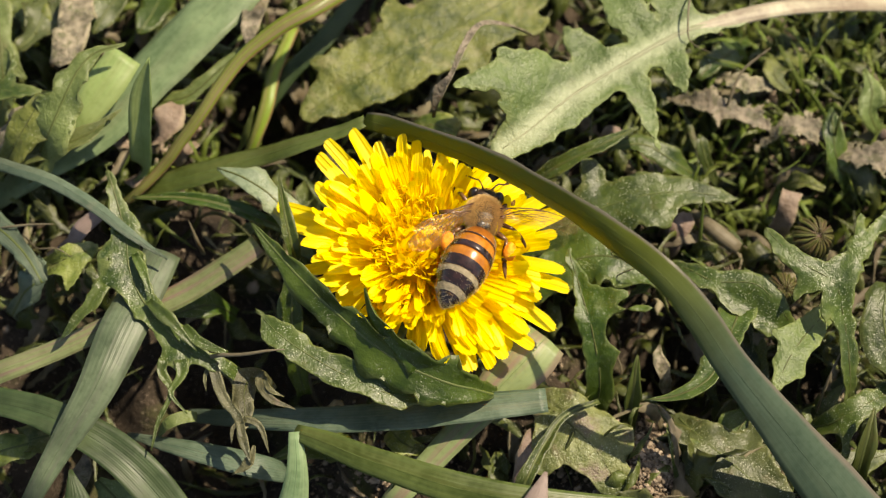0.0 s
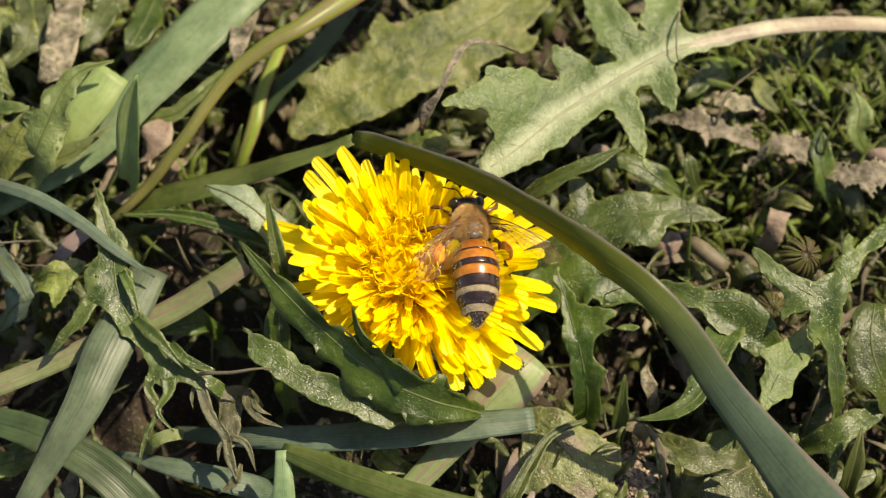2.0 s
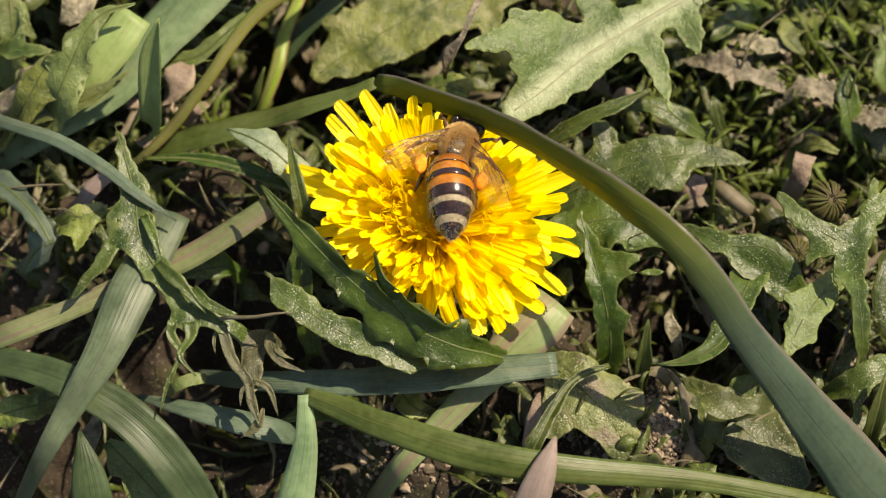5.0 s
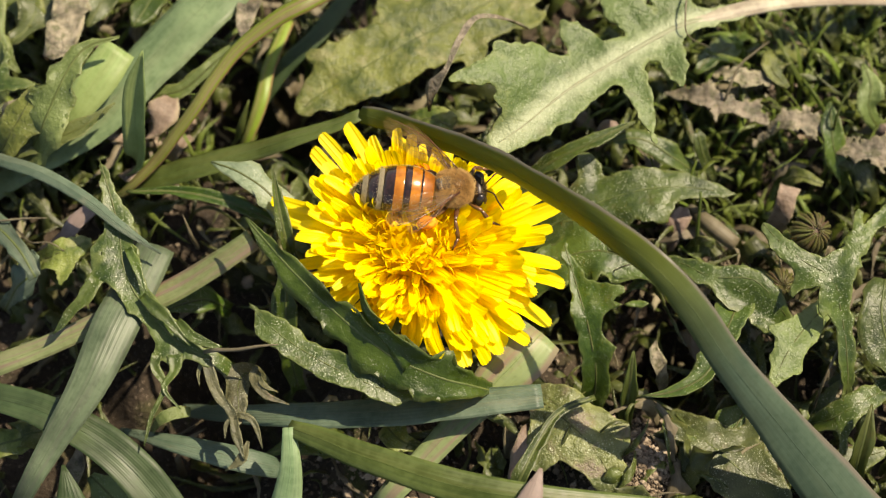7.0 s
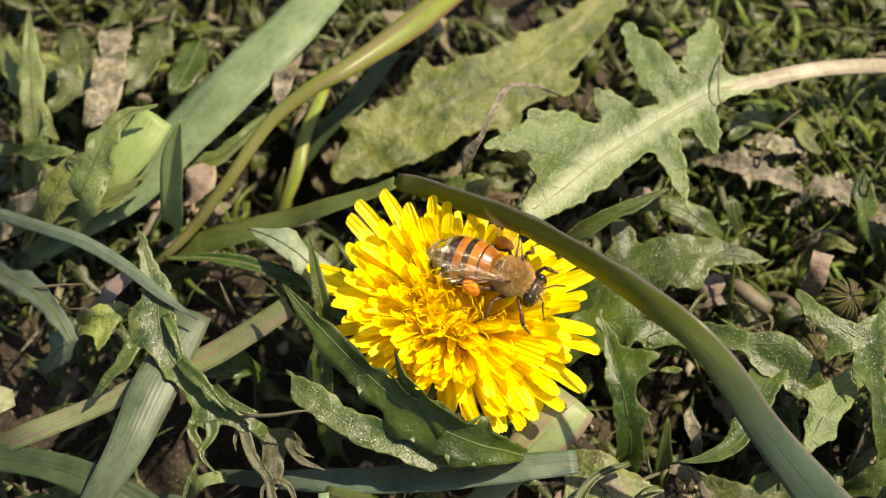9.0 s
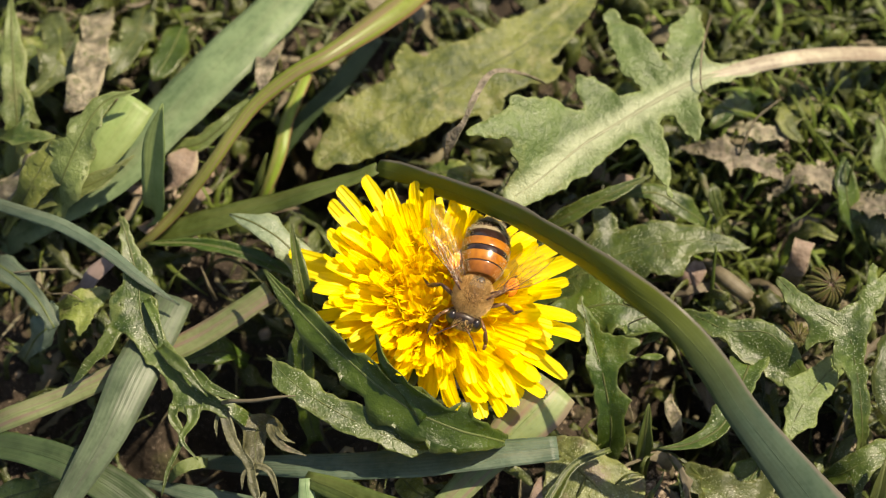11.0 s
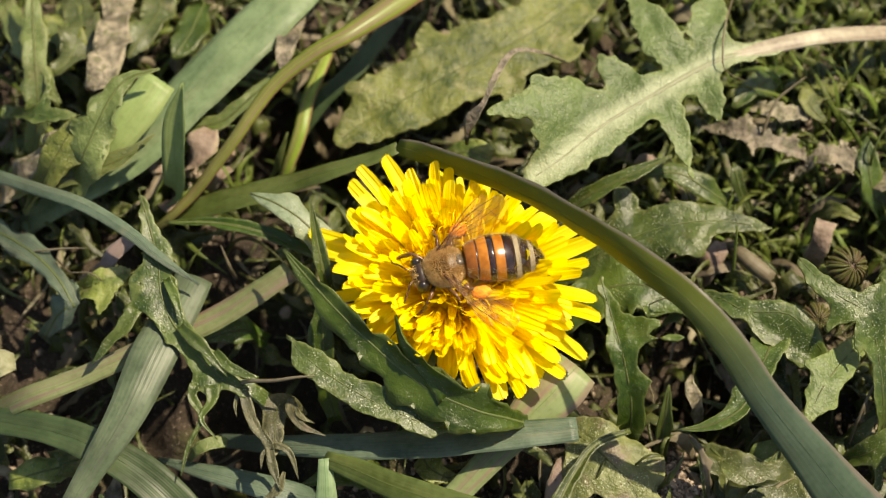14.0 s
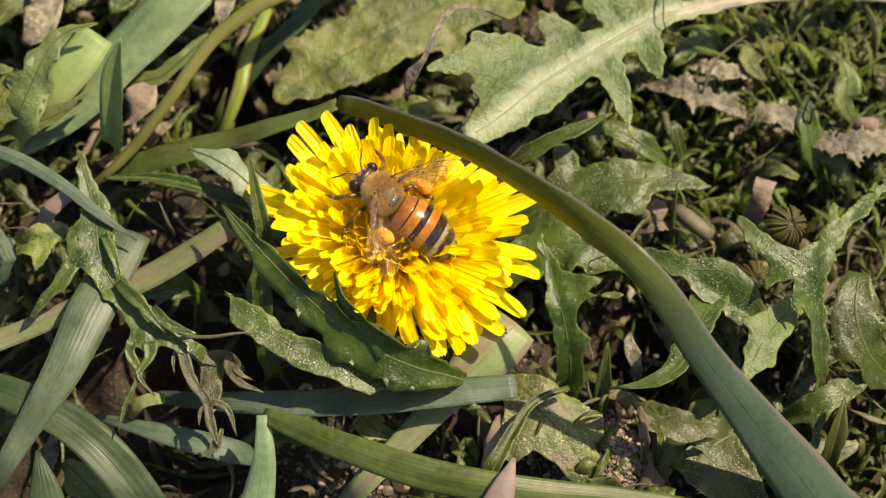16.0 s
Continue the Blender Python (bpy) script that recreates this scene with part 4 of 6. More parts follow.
blade("wide green blade with a dull pink stripe", PINKISH, [(-8.2, -25.0, -5.5, 2.0, 0), (-5.2, -23.1, 2.5, 2.3, 0), (-1.3, -19.4, 4.5, 2.5, 5), (2.5, -15.6, 6, 3.0, 10), (5.8, -12.3, 7.5, 4.6, 12), (8.3, -9.8, 8.2, 5.4, 10), (10.0, -7.9, 8.0, 4.6, 0)], arch=0.1, across=8)
blade("olive grass blade bent over sideways", OLIVE, [(-14.1, -18.0, 11, 1.5, 10), (-10.8, -19.6, 12.5, 2.3, 15), (-6.3, -21.7, 13.5, 2.7, 18), (2.1, -24.5, 14, 3.1, 18), (10.0, -25.6, 13.5, 2.7, 15), (23.4, -25.9, 10, 2.0, 10), (37.4, -27.2, 5, 1.6, 0), (46.2, -26.4, -5.5, 1.0)], fold=-0.2, arch=0)
blade("light green blade standing up to its bend", GLAUCOUS, [(-17.1, -30.7, -5.5, 4.2, 0), (-15.3, -28.4, 5, 3.8, 0), (-14.3, -24.7, 8, 3.0, 0), (-13.8, -21.7, 10, 2.1, 0), (-14.0, -18.1, 11.2, 1.2, 0)], arch=0.15)
blade("mauve blade tip close above the ground", MAUVE, [(3.8, -35.8, -5.5, 5.0, 0), (5.9, -32.5, 9, 4.2, 0), (7.4, -28.7, 13.5, 3.2, 0), (8.5, -25.9, 15, 2.3, 0), (9.5, -23.1, 15.5, 0.3, 0)], arch=0.1)
blade("very wide pale grey-green blade", GLAUCOUS, [(-50.4, 9.6, -5.5, 2.5, 0), (-41.9, 11.7, 3, 3.4, 0), (-34.9, 15.8, 5, 4.8, -8), (-29.2, 21.8, 6.5, 5.8, -10), (-23.5, 27.7, 7.5, 6.0, -10), (-18.5, 33.8, 7, 5.2, -5), (-13.6, 42.6, 3, 4.0, 0)], arch=0.1, across=8)
blade("pale blade with a cut square end", PALEGRASS, [(-44.8, 11.5, -0.5, 2.2, 0), (-39.9, 13.3, 5, 2.8, 0), (-36.7, 15.5, 8, 3.3, 5), (-34.1, 18.5, 9.5, 4.0, 8), (-32.1, 21.6, 10, 3.6, 8)], arch=0.06)
blade("short upright green shoot with a pointed tip", PALEGRASS, [(-31.9, 12.5, -5.5, 1.8, 0), (-30.5, 11.2, 5, 2.2, 0), (-30.0, 13.0, 11, 2.3, 0), (-29.4, 15.2, 15, 2.2, 0), (-28.5, 17.3, 18.5, 0.2, 0)], fold=0.4, arch=0, name="grass_shoot")
blade("yellow-green stem blade turning brown along its edge", STEMMY, [(-38.4, 9.0, -5.5, 0.7, 0), (-32.4, 8.4, 3, 0.9, 0), (-28.5, 10.9, 6, 1.2, 0), (-26.2, 13.2, 8, 1.3, 0), (-24.2, 15.4, 9.5, 1.3, 0), (-22.3, 18.1, 10.5, 1.4, 0), (-19.9, 20.9, 11.5, 1.5, 0), (-16.1, 23.7, 12.5, 1.7, 5), (-12.1, 26.2, 12.5, 2.0, 5), (-6.0, 32.3, 10, 3.0, 0), (-0.2, 39.6, 6, 2.4)], arch=0.25)
blade("grey-blue leaf tip arching across the weeds", BLUISH, [(-51.0, 14.8, 2, 1.4, 0), (-42.8, 9.4, 10, 1.4, 0), (-38.6, 7.4, 11.5, 1.4, 0), (-34.2, 4.6, 12, 1.3, 0), (-30.5, 1.7, 11.8, 1.0, 0), (-26.8, -0.7, 11, 0.2, 0)], fold=-0.3, arch=0)
blade("yellow-green blade half hidden in shade", STEMMY, [(-21.7, 14.1, -4, 0.8), (-19.7, 16.4, 0, 1.2), (-18.4, 19.6, 1.5, 1.5), (-17.7, 23.4, 1.5, 1.4), (-15.9, 29.4, 0, 1.2)], arch=0.2)
# set low in dark tissue, so its colour carries the shadow beside the stem
blade("green blade coloured dark for the shadow beside the bent stem", DARKGRASS, [(-19.7, 19.1, -2, 1.2), (-16.1, 23.6, 1, 1.8), (-12.5, 27.1, 2, 2.0), (-8.5, 33.0, 2, 1.8)])
blade("thin green grass shoot", OLIVE, [(-22.8, 16.0, -5.5, 1.0), (-20.5, 14.7, 4, 1.0), (-19.2, 17.2, 7, 0.2)], name="grass_shoot")

# ---- dandelion and weed leaves ----
leaf("dark glossy green leaf curled under the flower", DARKLEAF, [(6.4, -13.0, 5, 0.8), (3.6, -14.0, 11, 2.0, -20), (0.6, -14.0, 13.2, 4.8, -34), (-3.4, -12.6, 14.0, 4.9, -35), (-7.7, -9.7, 14.5, 4.2, -38), (-11.8, -5.9, 14.6, 3.0, -36), (-15.1, -2.3, 14.6, 2.0, -28), (-18.4, 1.7, 14.5, 0.2, -20)],
     lobes=([(-2.1, -12.4, 14.2, 2.6, -45), (-4.9, -10.2, 15.8, 2.2, -60), (-6.6, -8.0, 16.8, 1.4, -65), (-7.4, -5.9, 17.5, 0.1, -60)],), fold=0.25, sheet=False)
leaf("light green wavy leaf with a pointed tip", LEAFY, [(4.2, -12.7, 5, 0.6), (-0.2, -13.9, 10, 1.6), (-3.7, -14.9, 12, 2.6), (-7.7, -13.7, 12.8, 3.0, 10), (-12.0, -11.5, 13, 3.4, 15), (-15.8, -8.8, 13, 2.8, 12), (-18.0, -6.2, 12.5, 0.2, 0)],
     lobes=([(-5.0, -14.2, 12, 2.5), (-4.2, -15.4, 12, 1.6), (-3.7, -16.0, 12, 0.2)], [(-9.9, -12.1, 12.6, 2), (-7.7, -12.8, 13, 1.4), (-5.0, -12.7, 13.5, 0.2)]), ripple=0.3, fold=0.2)
leaf("grey-green leaf tip behind the flower", GREYLEAF, [(-12.7, 2.0, 5, 2.0), (-14.7, 4.1, 9, 2.8), (-16.9, 6.2, 10.5, 3.2, 15), (-19.5, 8.0, 10.5, 2.5, 10), (-22.4, 9.3, 10, 0.2)], ripple=0.2)
leaf("narrow upright green sliver beside the petals", LEAFY, [(-13.8, -1.8, 4, 1.4), (-14.4, -0.5, 11, 1.4), (-15.3, 3.0, 13.5, 1.2), (-16.0, 7.0, 15, 0.15)], fold=0.5)
leaf("dark folded leaf in the shade beside the flower", DARKLEAF, [(-12.8, 3.9, 3, 1.8), (-16.6, 4.3, 7, 1.3), (-20.7, 5.8, 8, 1.4), (-25.6, 6.9, 8, 1.1), (-31.1, 7.3, 7, 0.3)], fold=0.4)
leaf("dark leaf hanging below the petals", DARKLEAF, [(-13.8, -11.5, 1, 1.5), (-14.6, -8.4, 6, 2.2), (-14.7, -5.0, 10, 2.4), (-14.2, -1.7, 12, 1.5)], fold=0.2)
leaf("twisted toothed leaf with long curling lobes", LEAFY, [(-16.5, -12.2, 1, 0.8), (-20.0, -11.3, 8.5, 1.8), (-22.9, -10.5, 10, 2.2), (-25.1, -9.3, 10.3, 3.0), (-27.1, -7.2, 10.5, 2.8), (-29.2, -4.6, 10.5, 3.4), (-30.5, -1.7, 10.8, 4.2), (-31.0, 1.8, 11, 3.2), (-32.1, 5.6, 11.5, 1.6), (-33.2, 8.9, 12, 0.3)],
     lobes=([(-30.6, -1.0, 10.8, 3.0), (-32.0, -2.0, 10.8, 2.6), (-33.4, -3.4, 10.3, 2.2)], [(-31.2, 1.4, 11, 2.6), (-32.8, 0.2, 11.2, 2.2), (-33.6, -1.6, 11.2, 1.6)], [(-25.8, -8.6, 10.2, 2.6), (-26.5, -10.0, 10, 2.2), (-26.9, -11.4, 9.8, 1.6)], [(-24.6, -9.6, 10, 2.4), (-25.0, -11.2, 9.8, 1.9)]), ripple=0.3, rib=0.2,
     points=([(-33.0, -3.0, 10.4, 1.6), (-34.4, -5.2, 10, 1.5), (-36.0, -7.0, 9.4, 0.9), (-37.2, -8.3, 8.8, 0.1)], [(-26.8, -10.6, 9.9, 1.5), (-27.1, -11.9, 9.7, 1.0), (-26.0, -13.7, 9.4, 0.6), (-27.2, -16.4, 9.0, 0.5), (-27.9, -19.2, 8.4, 0.08)], [(-25.2, -10.6, 9.9, 1.6), (-25.2, -12.2, 9.7, 0.9), (-26.1, -13.9, 9.6, 0.5), (-24.5, -15.8, 9.3, 0.08)],
             [(-28.4, -5.0, 10.9, 1.0), (-26.9, -6.6, 11.5, 1.3), (-25.3, -8.2, 11.5, 0.9), (-23.6, -10.1, 11.2, 0.1)], [(-24.9, -7.4, 10.8, 0.5), (-23.7, -9.0, 11.2, 1.1), (-22.2, -9.8, 11.3, 0.8), (-20.6, -10.4, 11.4, 0.4)], [(-30.0, -0.2, 11.0, 0.8), (-28.9, -2.6, 11.6, 0.9), (-28.2, -4.4, 11.4, 0.1)]))
leaf("withered brown end of a leaf with curling points", BROWNED, [(-16.8, -11.6, 3, 1.0), (-18.6, -11.6, 7.5, 2.6), (-19.2, -13.4, 8.6, 2.8), (-19.0, -15.4, 8.8, 2.2), (-19.1, -16.8, 9, 1.4)], lobes=([(-19.4, -11.8, 8.0, 2.4), (-21.6, -11.2, 9.0, 2.0), (-22.6, -10.8, 9.4, 1.6)],), ripple=0.4, rib=0.12, name="withered_leaf",
     points=([(-22.2, -10.9, 9.4, 1.4), (-21.8, -12.6, 9.4, 1.1), (-20.9, -14.4, 9.3, 1.0), (-19.5, -16.3, 9.2, 0.9), (-19.1, -18.2, 9, 0.9), (-18.3, -20.6, 8.6, 0.1)], [(-19.3, -16.5, 9.2, 0.7), (-18.4, -16.5, 9.3, 0.6), (-17.4, -17.2, 9.1, 0.6), (-16.6, -19.5, 8.6, 0.08)], [(-19.5, -16.7, 9.2, 0.6), (-20.1, -17.3, 9.1, 0.5), (-20.2, -18.6, 8.8, 0.08)],
             [(-17.6, -11.4, 8.6, 0.6), (-17.6, -13.0, 9.4, 0.7), (-16.4, -14.5, 9.6, 0.7), (-14.1, -15.4, 9.4, 0.08)], [(-17.2, -12.2, 9.2, 0.4), (-16.6, -13.6, 9.8, 0.5), (-15.2, -14.2, 9.6, 0.08)], [(-18.0, -18.8, 8.8, 0.3), (-18.6, -20.4, 8.2, 0.9), (-20.2, -21.4, 7.6, 0.1)], [(-22.6, -10.9, 9.2, 0.5), (-23.0, -12.2, 9.0, 0.4), (-22.8, -13.4, 8.8, 0.06)]))
leaf("pale leaf scrap lying in the dark gap", PALELEAF, [(-28.6, -16.2, 0, 0.4), (-27.2, -15.8, 5, 1.1), (-25.4, -15.0, 5.4, 1.4), (-24.0, -14.9, 5.2, 0.8)], rib=0, ripple=0.1, name="leaf_scrap")
leaf("large yellowing dandelion leaf mottled with grey", YELLOWLEAF, [(16.9, 42.6, 0.5, 3.0), (10.5, 34.5, 3.0, 6.0), (5.1, 29.5, 4.5, 8.5, 5), (-0.8, 26.0, 5.0, 9.0, 8), (-6.1, 22.8, 5.0, 8.5, 8), (-10.7, 20.1, 4.5, 6.5, 5), (-13.9, 17.8, 4.0, 2.0)],
     lobes=([(5.7, 27.9, 4.5, 4.5), (9.2, 27.5, 4.5, 3.0), (12.8, 28.9, 4.3, 0.4)], [(-8.4, 23.1, 5.0, 5.5), (-12.2, 23.1, 5.0, 3.0), (-15.0, 23.3, 4.8, 0.4)], [(2.7, 26.4, 4.8, 4), (3.9, 23.5, 4.2, 2.6), (1.8, 21.2, 3.5, 0.4)], [(-3.8, 26.3, 5.0, 5), (-5.5, 29.3, 4.8, 3), (-5.0, 32.4, 4.5, 0.4)]), ripple=0.12, teeth=0.25, tooth=3.5, across=8)
leaf("large pale grey-green toothed dandelion leaf with a white midrib", RIBLEAF, [(55.9, 32.8, -3, 1.6), (45.4, 30.2, 4.0, 1.8), (35.6, 27.4, 9.0, 1.8), (28.4, 25.2, 10.5, 2.2, 0), (23.7, 23.5, 11.0, 3.6, 0), (17.9, 19.9, 11.3, 4.6, 0), (12.7, 16.4, 11.3, 5.6, 0), (8.7, 12.7, 11.9, 5.0, 0), (5.9, 10.6, 12.0, 3.0)],
     lobes=([(12.2, 16.4, 11.6, 6.5), (6.5, 17.0, 14.3, 4.6), (3.4, 16.5, 15.4, 3.0), (-0.2, 15.4, 15.8, 0.6)], [(12.8, 17.7, 11.3, 6.0), (8.5, 18.8, 13.7, 4.0), (6.1, 19.7, 14.9, 2.6), (4.7, 21.2, 15.6, 0.3)], [(15.6, 19.6, 11.3, 6), (13.4, 22.6, 11.6, 3.6), (11.8, 23.5, 12.1, 0.4)], [(20.8, 22.8, 11.2, 5.0), (18.3, 26.4, 11.5, 5.0), (15.9, 31.1, 11.0, 2.0)],
            [(17.9, 20.3, 11.2, 4.4), (19.5, 16.8, 11.4, 4.2), (20.7, 13.8, 11.2, 2.4), (21.4, 11.1, 11.0, 1.0)], [(22.0, 22.5, 11.0, 4.2), (23.3, 19.7, 11.0, 3.6), (24.5, 16.7, 10.5, 0.3)], [(23.8, 24.4, 11.0, 5.0), (23.3, 27.9, 11.0, 4.6), (24.7, 32.3, 10.0, 2)], [(9.3, 13.8, 11.8, 4), (6.2, 14.5, 13.7, 2.4), (3.8, 14.9, 14.6, 0.3)], [(12.2, 15.3, 11.2, 4), (14.7, 15.5, 10.8, 2), (16.5, 18.1, 10.6, 0.2)]),
     rib=1.2, ripple=0.1, across=8)
leaf("blistered green leaf lying flat behind the arching blade", LEAFY, [(6.7, 2.8, 1, 2.0), (11.2, 4.8, 4, 5.0), (15.7, 6.5, 6, 6.5, -5), (20.2, 7.6, 7, 5.5, -5), (24.7, 7.9, 7, 3.2, -5), (29.5, 7.2, 7, 0.3)],
     lobes=([(19.6, 7.3, 7, 4.5), (21.8, 4.9, 7, 2.8), (23.8, 8.0, 7.5, 0.3)], [(15.7, 8.1, 6.5, 4), (15.1, 11.0, 6.8, 3), (13.4, 10.6, 6.5, 0.6)], [(17.3, 5.3, 6, 4), (18.4, 2.2, 6, 2.5), (22.9, 2.2, 6, 0.3)]), ripple=0.3, across=8)
leaf("green leaf lying in front of the blistered leaf", LEAFY, [(6.6, -3.2, 1, 2), (11.1, 0.6, 4, 5), (15.6, 1.8, 5.5, 6, 0), (20.1, 0.3, 5.5, 4, 0), (23.4, -1.6, 5, 0.5)], ripple=0.25)
leaf("long narrow green leaf over the weeds", LEAFY, [(6.7, 8.2, 3, 1.0), (10.8, 9.9, 8, 1.8), (15.0, 11.4, 10, 1.6), (19.5, 13.5, 10.5, 0.2)], fold=0.3)
leaf("curled claw-shaped green leaf lobe", LEAFY, [(31.1, 0.9, 3, 2.0), (29.1, -4.7, 8, 3.4, 10), (27.1, -9.2, 10.5, 3.2, 20), (25.4, -12.7, 11, 2.3, 20), (22.4, -14.3, 10.5, 1.1, 10), (19.2, -14.7, 10, 0.1)], ripple=0.1, fold=0.2)
leaf("wavy green leaf crossing behind the arching blade", LEAFY, [(19.2, -1.2, 2, 1.2), (23.0, -0.0, 7, 1.4), (26.3, -2.3, 9.5, 2.3, 10), (30.3, -2.7, 10, 3.0, 10), (32.4, -4.5, 10, 2.2, 10), (33.8, -6.0, 9.5, 0.3)],
     lobes=([(27.9, -3.5, 9, 3), (30.7, -5.5, 8, 3.4), (34.1, -7.5, 7, 3.0), (36.3, -9.5, 6, 0.5)],), ripple=0.3)
leaf("forked green leaf with downy surface", LEAFY, [(40.2, -15.0, 1, 1.0), (39.5, -9.9, 7, 1.6), (38.8, -6.2, 10, 2.4), (37.8, -3.4, 12, 3.6), (35.2, -1.9, 12.5, 3.0), (33.1, -0.1, 12.5, 2.2), (31.3, 2.3, 12, 0.4)],
     lobes=([(36.9, -2.8, 12, 3.2), (39.6, -1.8, 12.3, 3), (40.3, 1.1, 12.4, 2.2), (40.8, 5.4, 12, 0.2)], [(38.0, -1.7, 12, 2.2), (40.3, 0.1, 12, 2.2), (43.4, 3.2, 11.5, 2.5), (46.7, 6.7, 10, 2.0)], [(35.8, -3.4, 12, 2.4), (34.2, -4.2, 11, 1.4), (33.7, -5.7, 10, 0.3)], [(38.6, -6.2, 10, 2.2), (39.1, -8.9, 9.5, 1.3), (39.5, -11.5, 9, 0.1)], [(37.1, -3.4, 12, 1.6), (36.8, -6.5, 11, 1.4), (37.3, -8.9, 10.5, 0.2)]), ripple=0.3)
leaf("pale green leaf lobe beside the arching blade", PALELEAF, [(41.0, -0.8, 1, 1.2), (37.0, -5.5, 7, 3.0), (34.1, -9.2, 9.5, 3.8, 15), (32.6, -11.9, 10, 2.4, 15), (31.9, -14.0, 9.5, 0.3)], lobes=([(33.6, -10.5, 9, 3), (34.7, -11.5, 8.5, 1.6), (35.8, -11.4, 8, 0.2)], [(34.9, -8.2, 9, 3), (32.3, -7.8, 9.5, 1.4), (31.7, -6.5, 9.5, 0.2)]), ripple=0.2)
leaf("rounded green leaf edge", LEAFY, [(48.3, -11.5, 1, 2), (44.4, -9.9, 7, 5, 0), (42.9, -6.5, 9, 5, 0), (43.5, -2.4, 9, 2, 0)])
leaf("upright green leaf with notched edge", DARKLEAF, [(14.6, -14.2, -2, 2.0), (15.5, -11.5, 3, 3.0), (15.0, -8.4, 6, 3.0), (13.9, -4.4, 8, 2.4), (12.3, 1.2, 9, 0.6)],
     lobes=([(16.0, -9.0, 8, 2.6), (17.3, -9.0, 8.4, 1.0), (19.0, -8.5, 8.5, 0.1)], [(14.6, -5.9, 9, 2.6), (16.8, -5.2, 9.5, 1.5), (21.7, -5.3, 9.5, 1.2), (22.9, -5.6, 9, 0.2)], [(15.2, -3.5, 9, 2.2), (18.0, -3.7, 9.4, 1.4), (20.8, -2.0, 9.5, 0.2)]), ripple=0.3)
leaf("green leaf standing among dark gaps", OLIVE, [(18.4, -14.8, 0, 1.2), (18.6, -12.7, 5, 1.6), (18.8, -9.9, 9, 0.2)], fold=0.4)
leaf("mouldering purple-brown leaf flat on the soil", PURPLELEAF, [(8.6, -11.6, 0.5, 2.0), (10.6, -13.6, 3.5, 5.0), (12.9, -15.8, 4.2, 7.0), (15.0, -18.0, 4.0, 6.4), (16.6, -20.4, 3.0, 4.0)], lobes=([(12.0, -15.4, 4, 5), (10.4, -17.4, 3.8, 4.4), (9.6, -19.4, 3, 3.0)], [(14.2, -15.9, 4.2, 5), (16.6, -16.2, 4, 4.4), (18.0, -17.0, 3.5, 3.0)]), ripple=0.6, rib=0.16, name="withered_leaf", category="leaf")
leaf("thin dry leaf stem curving to the ground", LEAFY, [(15.2, -13.6, 6, 0.5), (11.8, -15.3, 7, 0.9), (9.6, -18.5, 7.5, 1.3), (7.9, -22.0, 8, 1.6), (6.3, -24.9, 4, 1.4)], fold=0.4)
leaf("crumpled brown withered leaf", DRYLEAF, [(-38.1, 35.7, 2, 3), (-37.8, 29.1, 6, 3.6), (-38.1, 24.3, 8, 3.2), (-39.4, 21.4, 8, 1.8)], ripple=0.5, name="withered_leaf", rib=0)
leaf("withered leaf with brown edges", DRYLEAF, [(-49.3, 12.8, 1, 3), (-43.9, 14.5, 6, 3.4), (-41.3, 16.1, 8, 3.0), (-40.5, 17.7, 8.5, 1.2)], ripple=0.5, name="withered_leaf", rib=0)
leaf("green leaf with small marginal teeth", PALELEAF, [(-43.2, 11.7, 2, 2.2), (-39.6, 12.5, 10, 4.4), (-37.9, 15.6, 12, 4.2), (-36.2, 18.7, 13, 2.6), (-34.5, 20.4, 13.3, 1.2), (-31.6, 21.2, 13.5, 0.2)], teeth=0.5, tooth=2.4, ripple=0.3)
leaf("pointed green leaf lying along the ground", PALELEAF, [(-47.9, 12.4, 2, 1.8), (-41.3, 12.2, 7, 2.6), (-35.9, 13.2, 9, 1.8), (-32.3, 15.8, 9.5, 0.2)], fold=0.3)
leaf("pale lobed leaf at the edge", PALELEAF, [(-50.9, 34.9, 1, 2.5), (-47.2, 27.6, 5, 3.0), (-44.7, 23.0, 6, 2.2), (-42.8, 20.7, 6, 0.4)], ripple=0.3)
leaf("curled green leaf with a hairy tip", LEAFY, [(-49.1, 21.3, 2, 1.5), (-44.4, 18.6, 8, 2.2), (-42.2, 18.4, 8.5, 1.2), (-40.1, 18.3, 8.5, 0.15)], ripple=0.2, lobes=([(-44.6, 18.3, 8, 2), (-43.9, 21.1, 8, 1.6), (-45.3, 25.4, 7, 1.2)],))
leaf("green leaf clump in shade", YELLOWLEAF, [(-43.7, 34.9, 1, 3), (-43.4, 29.4, 4, 4.0), (-41.4, 27.2, 4.5, 2.2)], ripple=0.5)
leaf("small dark green leaf", DARKLEAF, [(-29.2, 34.9, 1, 2), (-30.4, 29.4, 4, 3.4), (-31.7, 26.6, 4.5, 0.6)], ripple=0.3)
leaf("dry pinkish leaf scrap hanging over the gap", DRYLEAF, [(-18.5, 31.7, 6, 1.4), (-19.3, 27.5, 8, 2.2), (-19.8, 25.1, 9, 1.8), (-19.4, 22.6, 9.5, 0.4)], ripple=0.3, name="withered_leaf", rib=0)
leaf("pale flat stem lying between blades", PALELEAF, [(-31.1, 18.8, 4, 1.4), (-26.2, 18.8, 6, 1.8), (-23.0, 21.2, 7, 1.3), (-19.9, 23.9, 7.5, 0.7)], ripple=0.1)
leaf("grey-blue downy leaf clump", BLUISH, [(-50.2, 9.0, 1, 2), (-44.9, 4.7, 6, 2.4), (-41.6, 1.4, 7.5, 2.0), (-39.5, -1.9, 7.5, 1.2)], ripple=0.3)
